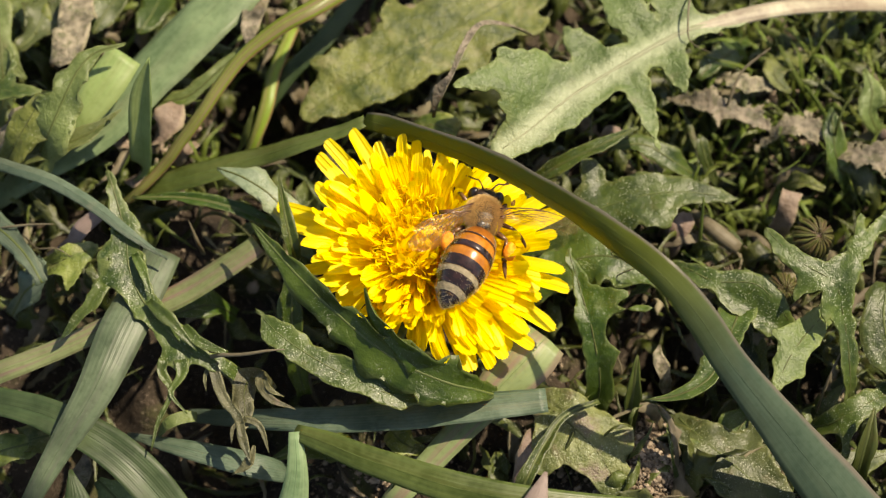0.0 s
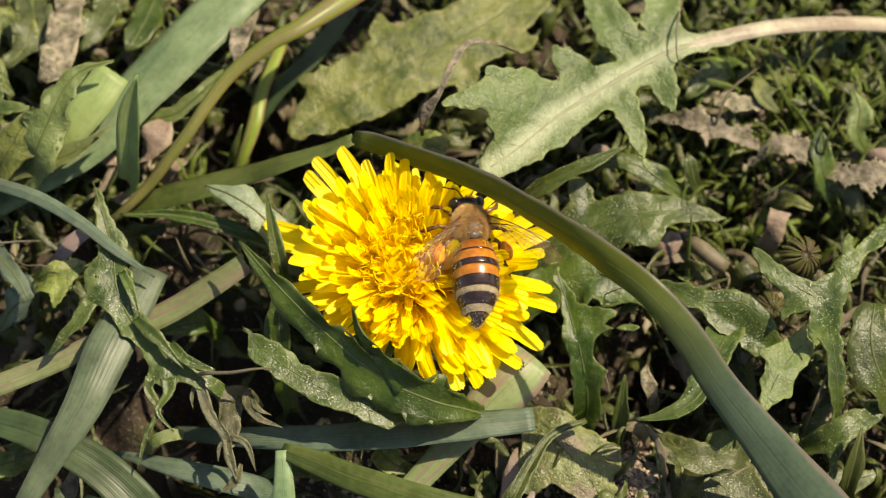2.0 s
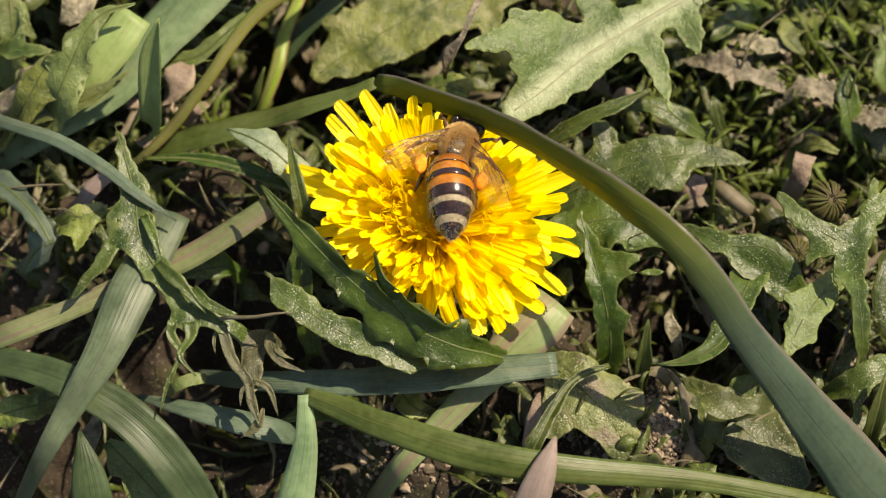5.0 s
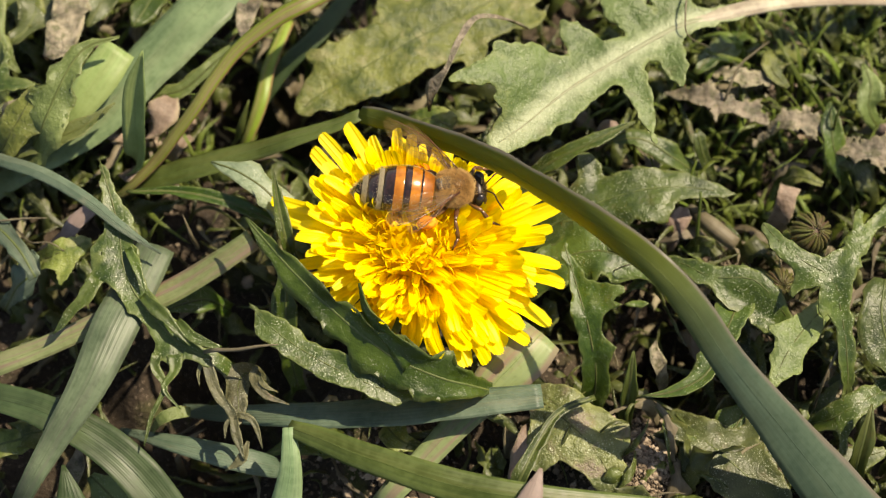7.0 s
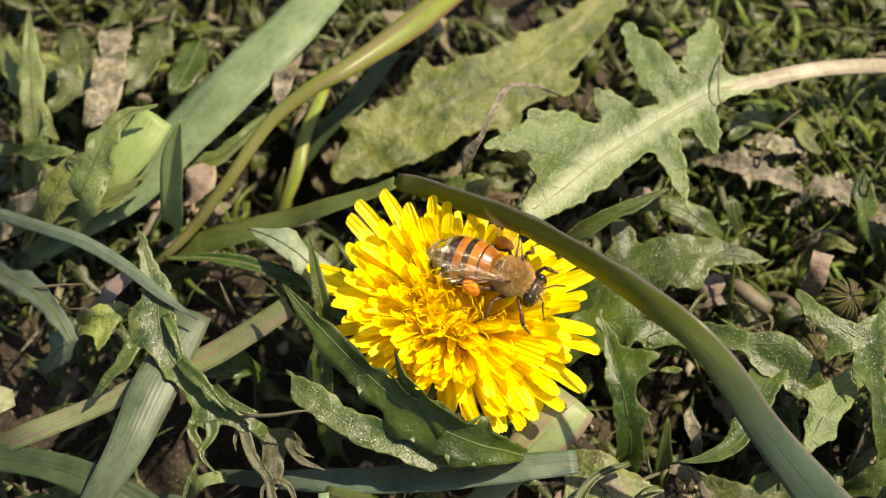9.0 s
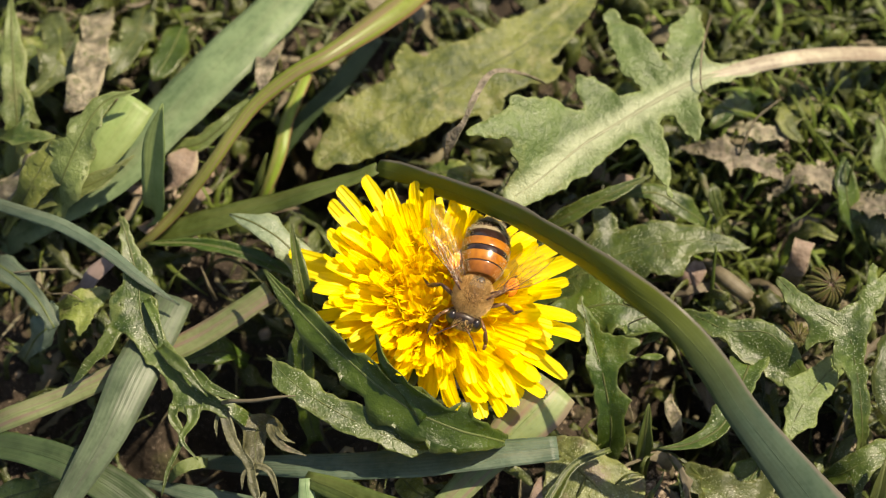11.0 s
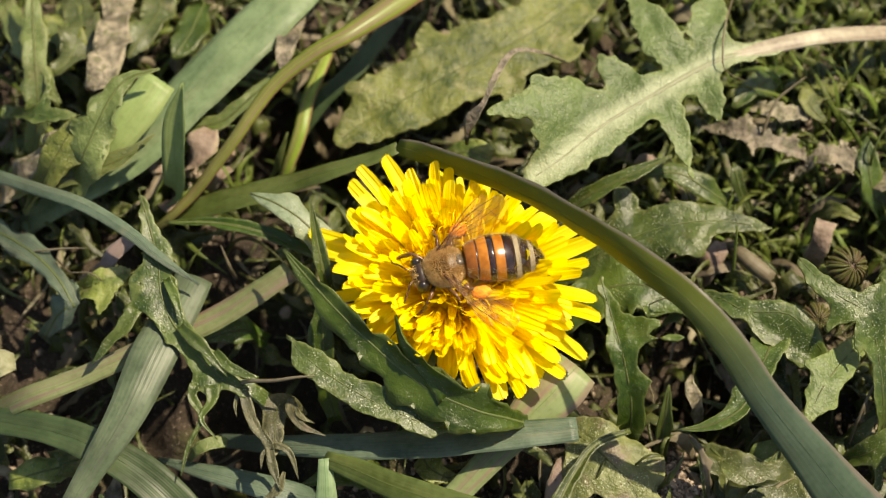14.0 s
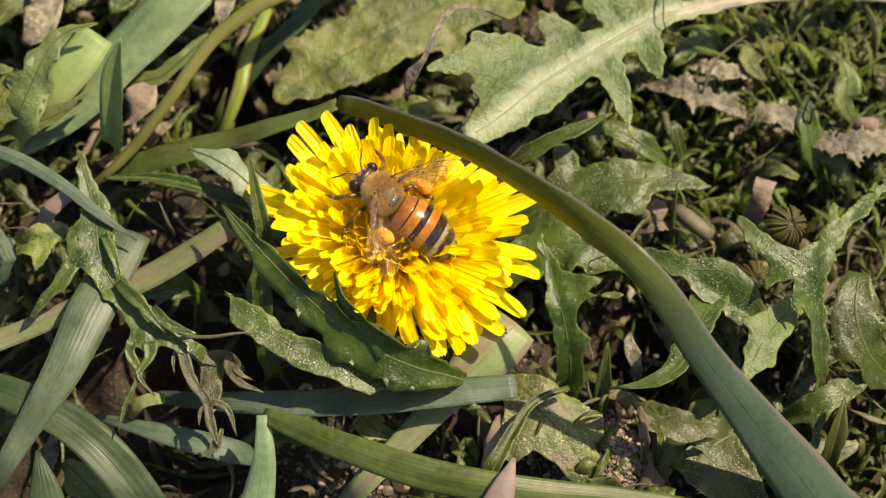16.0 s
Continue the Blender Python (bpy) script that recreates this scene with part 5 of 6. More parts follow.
leaf("reddish dry grass sheath on the soil", MAUVE, [(-40.3, 2.5, 2, 1.0), (-37.6, 2.5, 6, 1.5), (-35.8, 3.8, 7.5, 1.6), (-33.7, 5.5, 8, 1.3)], ripple=0.1, rib=0, name="grass_sheath", group="grass leaves", category="grass")
leaf("yellowing ragged leaf among the blades", YELLOWLEAF, [(-42.1, 1.6, 1, 1.4), (-38.6, 0.7, 6, 3.0), (-36.7, 1.1, 7.5, 3.4), (-35.2, 1.6, 7, 1.6)], lobes=([(-37.0, 0.6, 7.2, 2.4), (-36.7, -0.7, 6.8, 2.2), (-37.3, -2.1, 6.4, 1.4)],), torn=0.6, ripple=0.5)
leaf("yellow-green leaf beneath the blades", YELLOWLEAF, [(-46.0, -17.9, 1, 2.0), (-41.9, -17.2, 2.5, 3.0), (-38.3, -16.3, 2.5, 0.5)], ripple=0.3)
leaf("broken pale leaf scrap on soil", YELLOWLEAF, [(-5.2, -15.3, 2, 2.0), (-3.8, -17.3, 4, 2.8), (-1.9, -18.0, 3.5, 1.2)], ripple=0.4)
leaf("dry leaf curl among the lower blades", DRYLEAF, [(-36.8, -23.1, 1, 1.5), (-35.2, -20.3, 3.5, 1.6), (-34.9, -18.1, 4, 0.4)], ripple=0.4, name="withered_leaf", rib=0)
leaf("green leaf near the lower blades", PALELEAF, [(-26.6, -28.2, -4, 2), (-28.8, -25.6, 1, 4.6), (-31.3, -23.0, 2.5, 4.2), (-33.7, -20.7, 3, 0.8)], ripple=0.4)
leaf("pale pointed leaf at the edge of the weeds", PALELEAF, [(-46.9, 17.3, 0, 1.5), (-45.2, 19.3, 5, 2.6), (-45.3, 23.2, 7.5, 3.2), (-45.9, 28.8, 8, 2.2), (-46.5, 34.7, 8, 0.2)], ripple=0.3)
leaf("curled dry tendril leaf", DRYLEAF, [(9.1, 25.9, 6, 0.4), (6.6, 23.5, 13, 0.4), (3.7, 22.2, 16, 0.6), (1.9, 19.1, 17, 0.7), (0.8, 16.4, 17, 0.5), (-0.5, 15.0, 15.5, 1.2), (-0.9, 13.4, 13, 0.3)], ripple=0.05, rib=0, name="withered_leaf")
leaf("yellow-green young leaf behind the flower", YELLOWLEAF, [(-3.2, 16.2, 2, 2.0), (-1.1, 16.6, 4, 3.2), (1.5, 15.6, 4, 2.0)], ripple=0.4)
leaf("withered mottled leaf torn into ragged lobes", DRYLEAF, [(23.5, 20.3, 2, 0.8), (26.2, 19.0, 4.5, 2.2), (29.5, 17.9, 5, 2.4), (33.0, 16.2, 4.5, 1.6)], lobes=([(26.5, 19.0, 4.5, 1.8), (27.9, 20.8, 5, 1.2), (28.9, 22.3, 5, 0.2)], [(28.5, 18.2, 4.8, 2.0), (28.2, 16.2, 4.2, 1.2), (29.3, 14.6, 3.5, 0.2)], [(31.0, 17.0, 4.8, 1.8), (32.8, 18.5, 4.5, 1.0), (34.6, 19.6, 4, 0.2)]), ripple=0.6, name="withered_leaf", rib=0, torn=1.2)
leaf("pale brown leaf rag rotting among the grass", DRYLEAF, [(32.8, 15.2, 1, 1.0), (35.2, 16.3, 4, 2.4), (38.4, 15.6, 4.2, 2.0), (40.8, 14.4, 3.5, 0.5)], lobes=([(36.5, 16.0, 4.2, 2.0), (37.7, 17.9, 4.4, 1.2), (37.2, 19.3, 4.4, 0.2)], [(37.5, 15.8, 4.2, 1.8), (38.6, 13.6, 3.6, 1.0), (37.9, 12.2, 3, 0.2)]), ripple=0.6, name="withered_leaf", rib=0, torn=1.2)
leaf("small mottled dead leaf on the weeds", DRYLEAF, [(28.4, 22.8, 1, 1.0), (30.4, 21.6, 4, 2.2), (32.6, 21.0, 4, 1.8), (34.6, 21.4, 3.5, 0.6)], lobes=([(30.8, 21.6, 4, 1.8), (31.4, 20.2, 4, 1.4)],), torn=1.2, ripple=0.6, name="withered_leaf", rib=0)
leaf("withered pale leaf on the weeds", DRYLEAF, [(40.6, 14.9, 2, 1.8), (43.1, 13.1, 4, 3.0), (46.6, 13.4, 4, 3.4), (51.4, 15.9, 1, 2)], lobes=([(44.0, 13.2, 4, 2.6), (44.8, 11.4, 3.6, 1.8)],), torn=1.4, ripple=0.6, name="withered_leaf", rib=0)


leaf("broad weed leaf in the tangle", LEAFY, [(32.2, 28.7, 0, 1.5), (29.9, 25.0, 3, 3.2), (28.0, 23.6, 4, 2.6), (26.4, 21.6, 4, 0.4)], ripple=0.4)
leaf("broad weed leaf in the tangle", YELLOWLEAF, [(39.3, 27.4, 0, 1.5), (36.3, 24.4, 3, 2.6), (34.3, 22.3, 4, 2.6), (35.9, 20.1, 4, 0.4)], ripple=0.4)
leaf("broad weed leaf in the tangle", LEAFY, [(41.9, 11.3, 0, 1.5), (40.3, 13.6, 3.5, 2.8), (40.0, 15.7, 4.5, 2.2), (39.8, 18.0, 5, 0.3)], ripple=0.4)
leaf("broad weed leaf in the tangle", PALELEAF, [(45.8, 17.0, 0, 1.5), (44.2, 18.3, 3, 2.6), (44.4, 20.4, 4, 2.2), (43.7, 22.9, 4, 0.3)], ripple=0.5)
leaf("small yellowish weed leaf", YELLOWLEAF, [(34.9, 11.3, 0, 1.2), (36.8, 10.7, 3, 2.2), (38.9, 9.6, 3.5, 0.6)], ripple=0.5)
leaf("slim green leaf arching out of the shade", LEAFY, [(28.5, 11.3, 0, 1.0), (27.0, 12.2, 4, 1.6), (26.2, 13.8, 6, 1.2), (26.0, 14.6, 6, 0.2)], ripple=0.2)
leaf("long shaded green leaf", LEAFY, [(27.7, 10.9, 1, 1.0), (23.9, 11.8, 5, 2.4), (20.4, 13.3, 6.5, 2.2), (17.0, 13.1, 6, 0.4)], ripple=0.3)
leaf("mottled weed leaf in shade", OLIVELEAF, [(-33.7, 38.1, 0, 2), (-33.8, 32.0, 4, 3.4), (-35.3, 28.6, 5, 3.0), (-36.2, 26.1, 5.5, 0.5)], ripple=0.5)
leaf("mottled weed leaf in shade", OLIVELEAF, [(-43.9, 36.7, 0, 2), (-41.7, 30.7, 4, 4.0), (-42.5, 26.3, 5, 3.4), (-44.4, 24.4, 5, 0.6)], ripple=0.5)
leaf("downy grey-green leaf with curled edge", BLUISH, [(-43.8, -2.9, 0, 1.5), (-42.0, -1.8, 4, 2.6), (-40.2, -0.6, 5.5, 2.8), (-40.8, 1.3, 6, 1.0)], ripple=0.6)
leaf("small round green leaf", LEAFY, [(-37.6, -0.5, 0, 1.2), (-37.8, 0.3, 3, 2.4), (-37.5, 1.6, 3.5, 0.6)], ripple=0.5)
leaf("dark green leaf low between the blades", DARKLEAF, [(-21.1, -2.2, -2, 1.5), (-23.1, -2.0, 1, 2.6), (-25.3, -2.7, 2, 2.0), (-27.5, -3.6, 2, 0.4)], ripple=0.4)
leaf("dark green leaf low between the blades", DARKLEAF, [(-8.2, -16.5, -2, 2.0), (-11.4, -16.9, 1.5, 2.6), (-14.7, -17.6, 2, 1.6), (-16.9, -18.3, 2, 0.4)], ripple=0.4)
leaf("grey curled dead leaf among gaps", DRYLEAF, [(22.6, -10.7, -2, 1.0), (21.9, -9.8, 3, 1.6), (21.3, -8.3, 4, 1.0), (21.5, -7.2, 4, 0.2)], ripple=0.5, name="withered_leaf", rib=0)
leaf("shiny wet dark leaf flat on the soil", DARKLEAF, [(22.2, -20.3, -1, 2.0), (25.4, -18.6, 1.5, 4.6), (28.8, -15.9, 2, 4.4), (30.6, -13.0, 2, 1.0)], ripple=0.4)
leaf("small curled leaf ring on the soil", YELLOWLEAF, [(22.2, -17.7, 0, 0.6), (23.3, -17.0, 3, 1.2), (24.7, -17.4, 3.5, 1.4), (24.9, -18.7, 3, 1.0), (23.9, -19.5, 2.5, 0.3)], ripple=0.3)


# dark tissue covers lit weeds, standing in for the arching blade's shadow
leaf("broad dark leaf added to deepen the shade of the arching blade", OLIVELEAF, [(23.5, -13.7, 0, 1.5), (25.1, -16.2, 3.0, 4.5), (27.4, -18.4, 3.5, 7.0), (30.1, -20.9, 3.5, 7.0), (33.1, -23.7, 2.5, 4.0)], lobes=([(26.4, -17.5, 3.4, 4.5), (24.7, -19.1, 3.2, 3.6), (23.9, -21.0, 2.6, 2.0)], [(28.8, -18.4, 3.5, 4.5), (30.5, -16.1, 3.6, 3.4), (31.2, -14.1, 3.4, 1.6)]), ripple=0.4, rib=0.16)
leaf("narrow reddish-green leaf standing upright", OLIVE, [(40.6, -22.4, -3, 1.0), (40.2, -20.4, 5, 1.7), (40.7, -17.9, 8, 1.6), (41.4, -15.1, 9, 0.2)], fold=0.4)
leaf("green leaf under the rounded leaf edge", LEAFY, [(36.6, -15.1, 0, 1.2), (38.1, -15.4, 5, 2.8), (40.3, -14.4, 6.5, 3.4), (43.5, -12.5, 5, 2.0)], lobes=([(39.0, -15.1, 6, 2.6), (39.4, -17.0, 6, 1.8), (39.0, -18.7, 5, 1.2)],), ripple=0.5)
leaf("olive leaf low beside the broad blade", OLIVELEAF, [(36.9, -20.9, 0, 1.2), (38.0, -20.3, 3.5, 3.0), (40.2, -19.3, 4, 3.2), (43.2, -18.2, 3, 1.4)], lobes=([(39.1, -19.9, 4, 2.4), (39.6, -21.7, 3.6, 2.0)],), ripple=0.5)
leaf("pale torn leaf low at the edge of the soil", YELLOWLEAF, [(-43.8, -16.5, -4, 1.5), (-41.3, -16.7, 2, 3.2), (-39.5, -16.4, 3, 2.8), (-38.3, -15.8, 2, 1.0)], ripple=0.5)
leaf("yellowing curled leaf with a brown hollow", YELLOWLEAF, [(-46.4, 10.8, 1, 1.4), (-43.3, 12.0, 8, 3.4), (-41.5, 14.0, 10.5, 3.8), (-40.3, 15.8, 11.5, 2.2), (-39.6, 16.8, 12, 0.3)], lobes=([(-42.1, 13.0, 10, 3.0), (-40.4, 13.0, 10, 2.4), (-38.8, 12.6, 9.5, 1.2)],), ripple=0.5)
SCRAPS = [("pinkish dry leaf curled on the soil", [(-30.3, 15.5, 1, 1.6), (-29.1, 15.1, 5.5, 2.8), (-28.1, 16.2, 6.5, 2.8), (-27.2, 18.0, 6, 1.6)]), ("pinkish dry leaf scrap on the soil", [(-34.8, 16.6, 0, 0.8), (-33.6, 15.5, 2.8, 2.0), (-32.4, 14.0, 2.6, 0.8)]), ("small pinkish dry scrap on the soil", [(-32.6, 12.2, 0, 0.8), (-31.6, 11.2, 2.6, 1.8), (-30.2, 10.2, 2.0, 0.8)]),
          ("pinkish dry leaf scrap on the soil", [(-28.2, 13.2, 0, 0.7), (-26.9, 13.9, 2.6, 1.5), (-25.4, 15.2, 2.4, 0.8)]), ("pale square scrap of dry leaf standing up", [(34.0, 5.4, 0, 2.0), (34.6, 6.6, 4, 2.4), (35.0, 8.0, 5, 2.3), (35.2, 8.8, 5, 2.1)]), ("brown curled scrap beside the stub", [(22.6, 3.4, 0, 1.2), (23.6, 4.6, 3.4, 2.2), (24.4, 6.0, 4, 2.0), (24.8, 7.0, 3.6, 0.8)]),
          ("pinkish leaf scrap behind the weeds", [(44.6, 14.0, 0, 1.0), (45.8, 15.0, 4, 2.0), (47.2, 15.8, 4, 1.0)]), ("reddish scrap under the pale leaf", [(16.0, 14.4, 1, 0.8), (17.2, 15.0, 5, 1.8), (18.2, 15.6, 5, 0.9)]), ("purple-pink shrivelled bud on the soil", [(7.6, -20.6, 0, 1.2), (8.0, -18.6, 3.4, 1.9), (8.6, -16.8, 3.8, 1.5), (9.0, -15.4, 3, 0.4)])]
leaf("whitish curled leaf bit at the edge of the blades", PALEBIT, [(-50.5, -9.6, -2, 0.8), (-48.8, -8.4, 5, 2.4), (-46.8, -7.4, 6.5, 2.9), (-45.2, -7.0, 6, 1.4)], rib=0, ripple=0.5, name="leaf_scrap", group="dry leaf scraps", across=8)
for label, line in SCRAPS:
    leaf(label, PINKDRY, line, rib=0, ripple=0.4, name="leaf_scrap", category="leaf", group="dry leaf scraps", across=6)


def dry_stem(label, material, points, name="dry_stem", category="stem"):
    """A thin dry stem or hair-like shoot, rooted at its first point."""
    ob = new(name)
    ob.location = Vector(points[0][:3]) * MM
    bm = bmesh.new()
    tube(bm, points, 6, 0.6, origin=points[0][:3])
    part("stem", bm, material, ob)
    return tagged(ob, label, category, "dry stems")


dry_stem("thin straw-coloured stem lying across the weeds", STRAW, [(-49.7, 7.1, -3, 0.138), (-44.3, 4.4, 6, 0.138), (-41.2, 4.2, 7.5, 0.121), (-38.6, 4.1, 8, 0.044)])
dry_stem("thin curling reddish stem", STRAW, [(-43.0, 5.6, 1, 0.083), (-40.4, 2.1, 6.5, 0.083), (-38.3, 1.7, 7.5, 0.077), (-36.6, 0.8, 7, 0.033)])
dry_stem("pale dry stem among the weeds", STRAW, [(28.8, 18.1, -1, 0.165), (29.2, 18.3, 5, 0.154), (30.4, 20.9, 7, 0.138), (32.3, 22.4, 8, 0.110), (33.5, 23.3, 8, 0.044)])
dry_stem("thin greenish stem standing in the weeds", OLIVE, [(40.7, 14.6, -2, 0.193), (40.2, 15.5, 5, 0.165), (41.1, 17.8, 7, 0.110), (42.8, 19.8, 8, 0.044)])
dry_stem("green upright stem behind the arching blade", OLIVE, [(26.4, 2.1, -2, 0.248), (25.9, 3.6, 4, 0.231), (26.0, 6.9, 8, 0.110)])
dry_stem("thin pale root-like strand", STRAW, [(37.4, -13.0, -2, 0.110), (37.4, -12.1, 5, 0.165), (38.4, -9.9, 7, 0.138), (39.4, -8.1, 8, 0.055)])
dry_stem("dark brown broken stem lying over the leaf", STRAW, [(26.8, 34.2, 5, 0.110), (25.1, 27.7, 11.4, 0.110), (24.6, 24.1, 12.4, 0.088), (24.9, 22.3, 11.6, 0.066), (27.4, 22.2, 9, 0.028)])
dry_stem("thin curved green shoot", OLIVE, [(-29.8, 3.4, 2, 0.165), (-28.7, 2.8, 6, 0.193), (-28.0, 3.4, 7.5, 0.138), (-27.1, 4.3, 8, 0.028)])
dry_stem("small pale leaf tip poking from the shade", STRAW, [(-24.4, 3.5, 1, 0.193), (-24.6, 3.2, 5, 0.209), (-25.0, 4.0, 6.5, 0.138), (-25.4, 4.9, 7, 0.028)])
dry_stem("dry grey twig crossing above the leaves", STRAW, [(-23.9, -9.5, 6, 0.24), (-21.6, -10.5, 11, 0.22), (-19.0, -10.9, 12.6, 0.19), (-16.8, -10.8, 13.4, 0.15), (-15.0, -10.7, 13.6, 0.05)])
dry_stem("fine dry tendril against the soil", STRAW, [(16.3, -0.3, 3, 0.066), (18.2, -0.5, 7, 0.077), (20.4, -0.3, 8, 0.028)])


def closed_bud(label, at, r, turn):
    """A closed dandelion bud on its stalk: a round body wrapped in narrow bracts."""
    rng = random.Random(int(10 * r))
    ob = new("dandelion_bud")
    ob.location, ob.rotation_euler = Vector(at) * MM, [radians(a) for a in turn]
    bm = bmesh.new()
    tube(bm, [(0.6, 0.8, -at[2] - 5.0, 0.5), (0.3, 0.3, -3.0, 0.55), (0, 0, -0.8 * r, 0.6)], 8)
    part("stalk", bm, CALYX, ob)
    bm = bmesh.new()
    ball(bm, (0, 0, 0), (0.9 * r, 0.9 * r, 0.85 * r), 3)
    part("body", bm, BUD, ob)
    for k in range(22):
        az = k * 2 * math.pi / 22 + rng.uniform(-0.08, 0.08)
        reach = rng.uniform(0.75, 1.15)
        line = [(r * q * math.cos(az + 0.05 * i), r * q * math.sin(az + 0.05 * i), r * h, w * r) for i, (q, h, w) in enumerate(((0.9, -0.3, 0.2), (0.97, 0.15, 0.24), (0.8, 0.62, 0.2), (0.45 / reach, 0.88, 0.12), (0.12 / reach, 0.98, 0.02)))]
        bm = bmesh.new()
        strip(bm, line, arch=0.3, thick=0.08, across=4, seed=k, step=0.4)
        part("bract", bm, BUD, ob)
    return tagged(ob, label, "bud", "dandelion buds")


closed_bud("closed dandelion bud wrapped in reddish-green bracts", (36.6, 2.8, 7.5), 2.1, (12, 14, 0))
closed_bud("small closed dandelion bud low between the leaves", (33.8, -1.6, 4.5), 1.7, (20, -10, 40))
dry_stem("broken pale dry stalk lying on the soil", STRAW, [(25.6, 7.3, 2.0, 0.7), (26.6, 5.6, 4.0, 0.85), (28.1, 4.1, 4.4, 0.9), (29.7, 2.9, 4.0, 0.8)])

# ---- undergrowth that nobody could count ----
def undergrowth():
    rng = random.Random(21)
    bm, dry, singles = bmesh.new(), bmesh.new(), 0
    for k in range(3400):
        x, y = rng.uniform(-56, 58), rng.uniform(-34, 44)
        bare = max(math.exp(-((x - a) ** 2 + (y - b) ** 2) / (0.5 * c) ** 2) for a, b, c in MOUNDS)
        if rng.random() < 0.8 * bare:
            continue
        if rng.random() < 0.85 * max(math.exp(-((x - a) ** 2 + (y - b) ** 2) / (0.9 * c) ** 2) for a, b, c in HOLLOWS):
            continue
        right = x > 14
        if rng.random() > (1.0 if right else 0.8 if y > 4 else 0.45):
            continue
        az, long = rng.uniform(0, 6.283), 2.0 + 5.5 * rng.random() ** 1.6
        low = soil_height(x, y)
        z, rise = low + rng.uniform(0.0, 2.5), rng.uniform(0.5, 4.2)
        dx, dy = math.cos(az), math.sin(az)
        bend = rng.uniform(-0.7, 0.7)
        wide = rng.choice((0.35, 0.5, 0.9, 1.4, 2.0))
        pts = [(x, y, low - 0.4, 0.4), (x + dx * long * 0.4, y + dy * long * 0.4, z + rise * 0.7, wide * rng.uniform(0.6, 1.2), rng.uniform(-60, 60)), (x + (dx - dy * bend) * long * 0.75, y + (dy + dx * bend) * long * 0.75, z + rise, wide * rng.uniform(0.4, 1.0), rng.uniform(-70, 70)), (x + (dx - dy * bend * 2) * long, y + (dy + dx * bend * 2) * long, z + rise * rng.uniform(0.4, 1.2), 0.08)]
        where = dry if rng.random() < 0.2 else bm
        shape = dict(ripple=0.4, teeth=rng.choice((0, 0.5, 1.1)), tooth=rng.uniform(0.9, 2.0), ragged=1.0, across=4, seed=k, step=0.55 if wide > 1 else 0.8)
        if where is bm and wide > 1 and singles < 280 and -46 < x < 48 and -26 < y < 36:
            # the broader leaves can be told apart
            singles += 1
            own = bmesh.new()
            strip(own, pts, origin=pts[0][:3], **shape)
            ob = new("weed_leaf", mesh("weed_leaf", own, CARPET))
            ob.location = Vector(pts[0][:3]) * MM
            tagged(ob, "small toothed green weed leaf rising from the soil" if shape["teeth"] else "small smooth green weed leaf rising from the soil", "leaf", "small weed leaves")
        else:
            strip(where, pts, **shape)
    meadow = bmesh.new()
    for k in range(1050):
        x, y = (rng.uniform(16, 56), rng.uniform(6, 42)) if k % 4 else (rng.uniform(-54, -14), rng.uniform(10, 42))
        if rng.random() < 0.75 * max(math.exp(-((x - a) ** 2 + (y - b) ** 2) / (0.8 * c) ** 2) for a, b, c in HOLLOWS):
            continue
        az, long, low = rng.uniform(0, 6.283), rng.uniform(2.5, 7.5), soil_height(x, y)
        dx, dy, rise, bend, wide = math.cos(az), math.sin(az), rng.uniform(2.0, 6.5), rng.uniform(-0.4, 0.4), rng.choice((0.22, 0.3, 0.4, 0.55, 0.8))
        strip(meadow, [(x, y, low - 0.4, wide), (x + dx * long * 0.35, y + dy * long * 0.35, low + 0.7 * rise, wide, rng.uniform(-40, 40)), (x + (dx - dy * bend) * long * 0.7, y + (dy + dx * bend) * long * 0.7, low + rise, 0.8 * wide, rng.uniform(-50, 50)), (x + (dx - 2 * dy * bend) * long, y + (dy + 2 * dx * bend) * long, low + rise * rng.uniform(0.5, 1.1), 0.06)], fold=0.3, across=2, seed=k, step=0.8, thick=0.08)
    tagged(new("young_grass", mesh("young_grass", meadow, MEADOW)), "fine yellow-green young grass among the weeds", "grass", kind="stuff")
    tagged(new("weed_carpet", mesh("weed_carpet", bm, CARPET)), "tangle of small green weed leaves on the soil", "weeds", kind="stuff")
    tagged(new("dry_litter", mesh("dry_litter", dry, STRAW)), "dry straw-coloured leaf litter between the weeds", "litter", kind="stuff")


undergrowth()

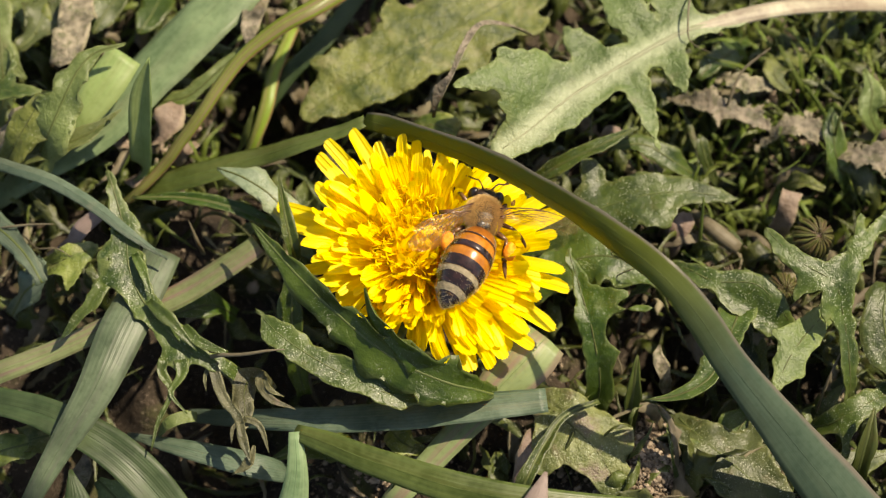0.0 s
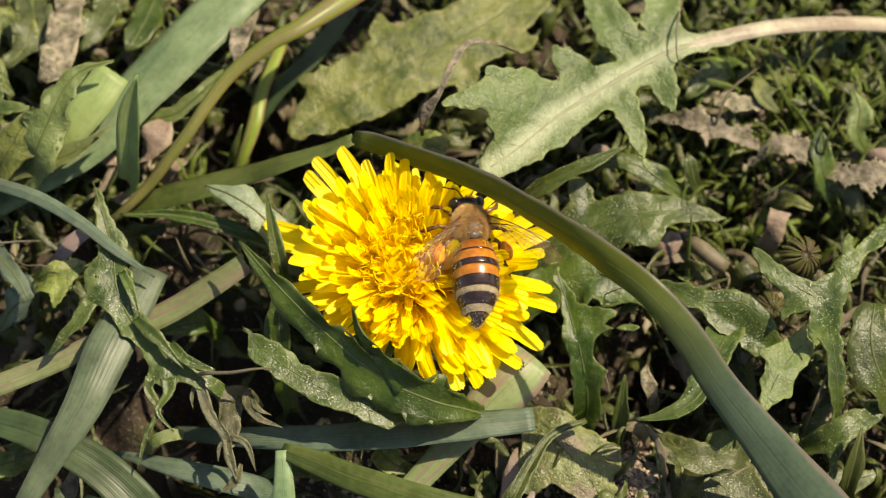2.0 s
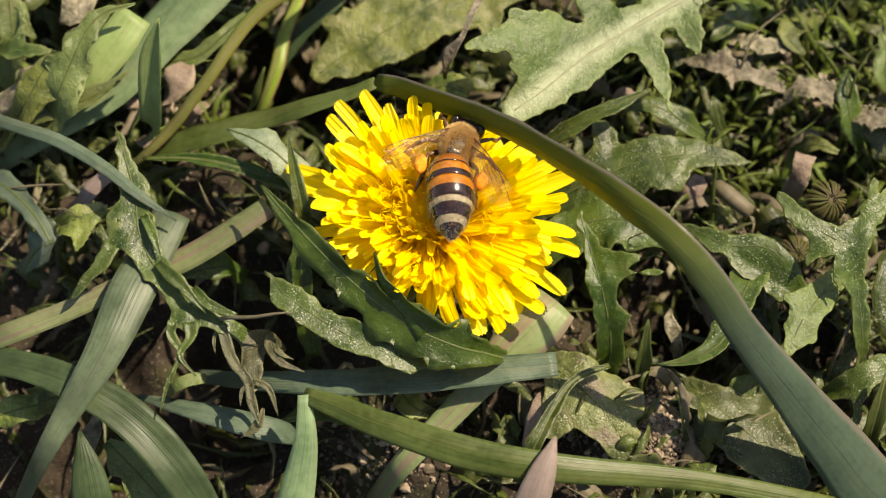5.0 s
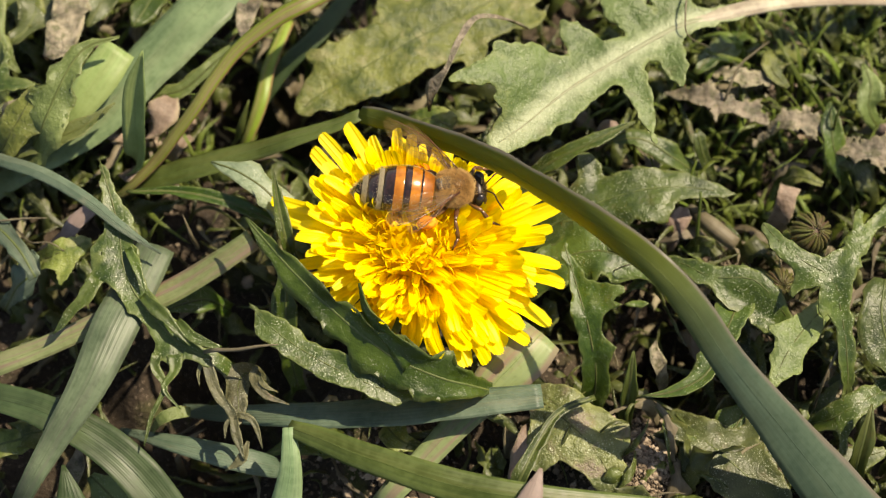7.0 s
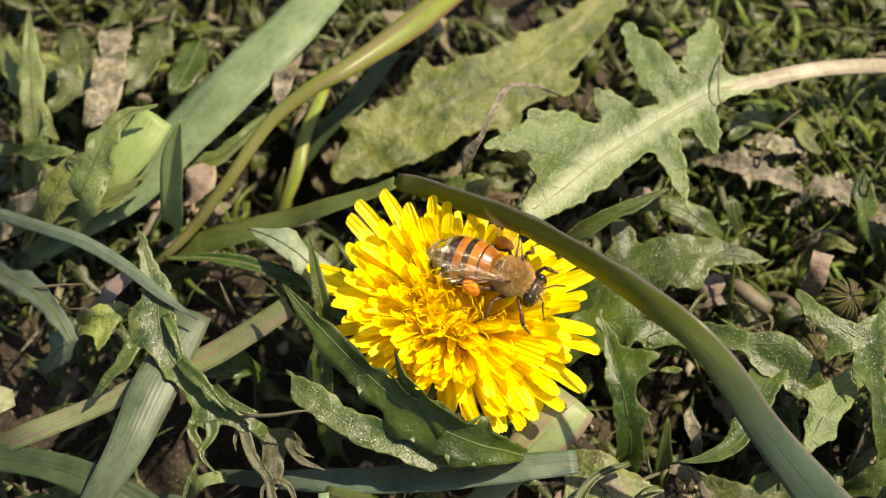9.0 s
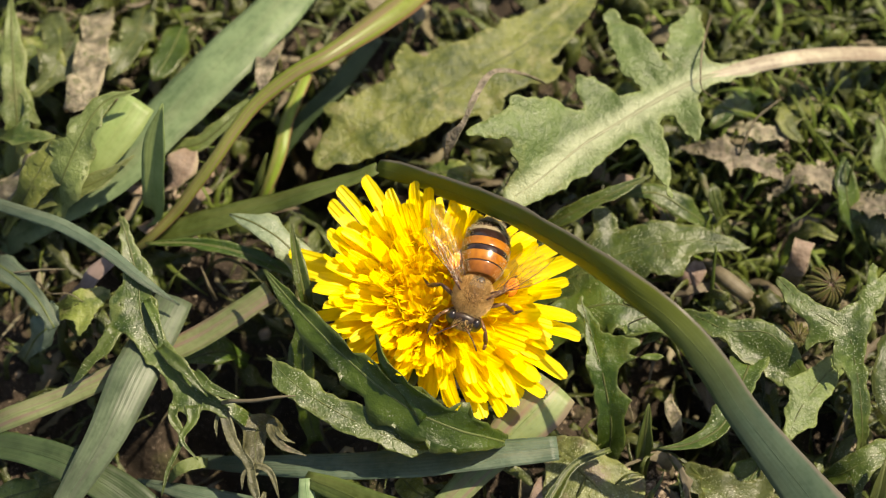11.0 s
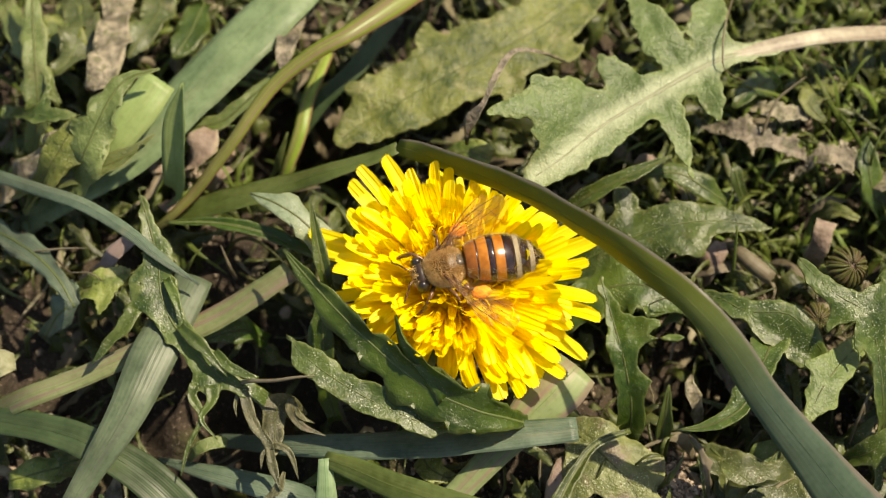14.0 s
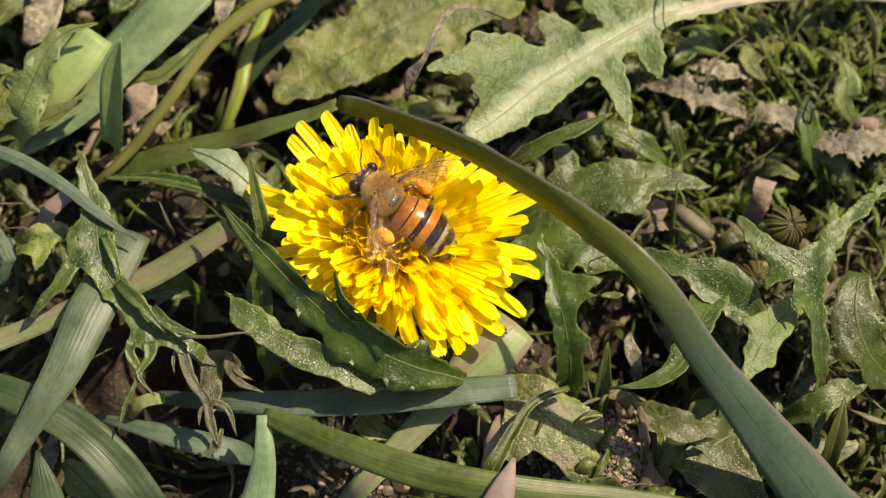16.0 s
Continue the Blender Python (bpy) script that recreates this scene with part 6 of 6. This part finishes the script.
# ---- motion ----
# seconds, place, turns, then the abdomen's own pitch and yaw
BEE_ROWS = [
    (0.00, 3.5, -1.1, 18.0, 9, 8, 82, 3, -18),
    (0.50, 4.9, -1.0, 17.6, 13, 5, 121, 12, -32),
    (1.00, 4.3, -0.5, 17.5, 12, 7, 107, 14, -18),
    (1.50, 4.8, 0.4, 17.6, 11, 9, 140, 15, -32),
    (2.00, 4.1, 0.1, 17.2, 12, 1, 98, 5, -4),
    (2.50, 3.0, 0.1, 18.0, 5, -6, 145, -3, -26),
    (3.00, 1.6, 3.2, 18.0, 10, 20, 152, 14, -23),
    (4.25, 0.2, 2.8, 18.9, 5, 10, 94, 8, 6),
    (5.50, -1.4, 2.3, 18.3, -1, 9, 34, 11, 29),
    (6.00, -2.5, 3.5, 18.2, -5, -4, -9, -10, 27),
    (6.50, -1.7, 3.4, 17.8, -8, -1, 2, -1, 1),
    (7.00, -0.8, 3.3, 17.7, -9, 3, 5, 4, -10),
    (7.50, -0.6, 4.0, 17.6, -9, 0, -5, 1, 0),
    (8.00, 0.0, 3.3, 17.7, -9, 1, -12, 1, 3),
    (8.50, 1.1, 2.6, 17.8, -7, 3, -20, 2, 7),
    (9.00, 1.7, 2.2, 18.0, -7, -2, -29, -8, 4),
    (9.50, 2.3, 1.6, 17.9, -7, 1, -41, -2, 4),
    (10.75, 2.4, 0.1, 18.7, -7, -1, -94, -4, 6),
    (12.00, 2.6, -1.3, 17.8, -7, -3, -146, -7, 10),
    (12.50, 2.1, -0.7, 17.9, -7, -2, -137, -6, -1),
    (13.00, 1.4, -1.3, 17.8, -8, 3, -130, 1, -3),
    (13.50, 1.8, -0.2, 17.9, -4, -3, -154, -6, 11),
    (14.00, -0.6, -0.6, 18.1, -2, 0, -163, -2, -7),
    (14.50, -1.0, -0.6, 18.2, -2, -2, -174, -4, 3),
    (15.00, -1.2, -0.7, 18.2, 0, -3, -190, 0, 10),
    (15.50, -1.3, 1.5, 18.1, 4, -1, -201, -2, 1),
    (16.00, -1.3, 0.0, 18.3, 2, -8, -222, -12, 13),
]

# seconds, then how far the left and the right wings are drawn in (+) or spread (-)
WING_ROWS = [(0.0, -8, -56), (0.5, 0, -33), (1.0, 0, -11), (1.5, 0, -10), (2.0, -6, -8), (2.5, -4, -31), (3.0, 6, 4), (5.2, 0, 0), (5.5, -14, 4), (6.0, -6, 8), (7.0, -8, 14), (8.0, -15, 30), (8.5, -13, 32), (9.0, -8, 25), (9.5, 8, 30), (10.7, 0, 8),
             (12.0, -4, -4), (12.5, -11, -8), (13.0, -12, 13), (13.5, -7, 3), (14.0, -20, 22), (14.5, -10, 26), (15.0, -11, 16), (15.5, 7, 0), (16.0, -4, -10)]


def swing(ob, rows):
    """Key a part of the bee: seconds and extra turns about its own hinge, in degrees."""
    home = ob.matrix_basis.copy()
    walk(ob, [(t, home @ pose(0, 0, 0, rx, ry, rz)) for t, rx, ry, rz in rows])


def motions():
    walk(BEE, [(t, pose(x * MM, y * MM, z * MM, rx, ry, rz)) for t, x, y, z, rx, ry, rz, pitch, yaw in BEE_ROWS])
    rng = random.Random(3)
    for ob in BEE.children:
        if "leg" in ob.name:
            swing(ob, [(0.5 * k, rng.uniform(-6, 6), rng.uniform(-5, 5), rng.uniform(-14, 14)) for k in range(33)])
        elif "wing" in ob.name:
            left = ob.location.y > 0
            swing(ob, [(t, 0, 0.3 * (a if left else b), a if left else -b) for t, a, b in WING_ROWS])
        elif "abdomen" in ob.name:
            swing(ob, [(row[0], 0, row[7], row[8]) for row in BEE_ROWS])


motions()
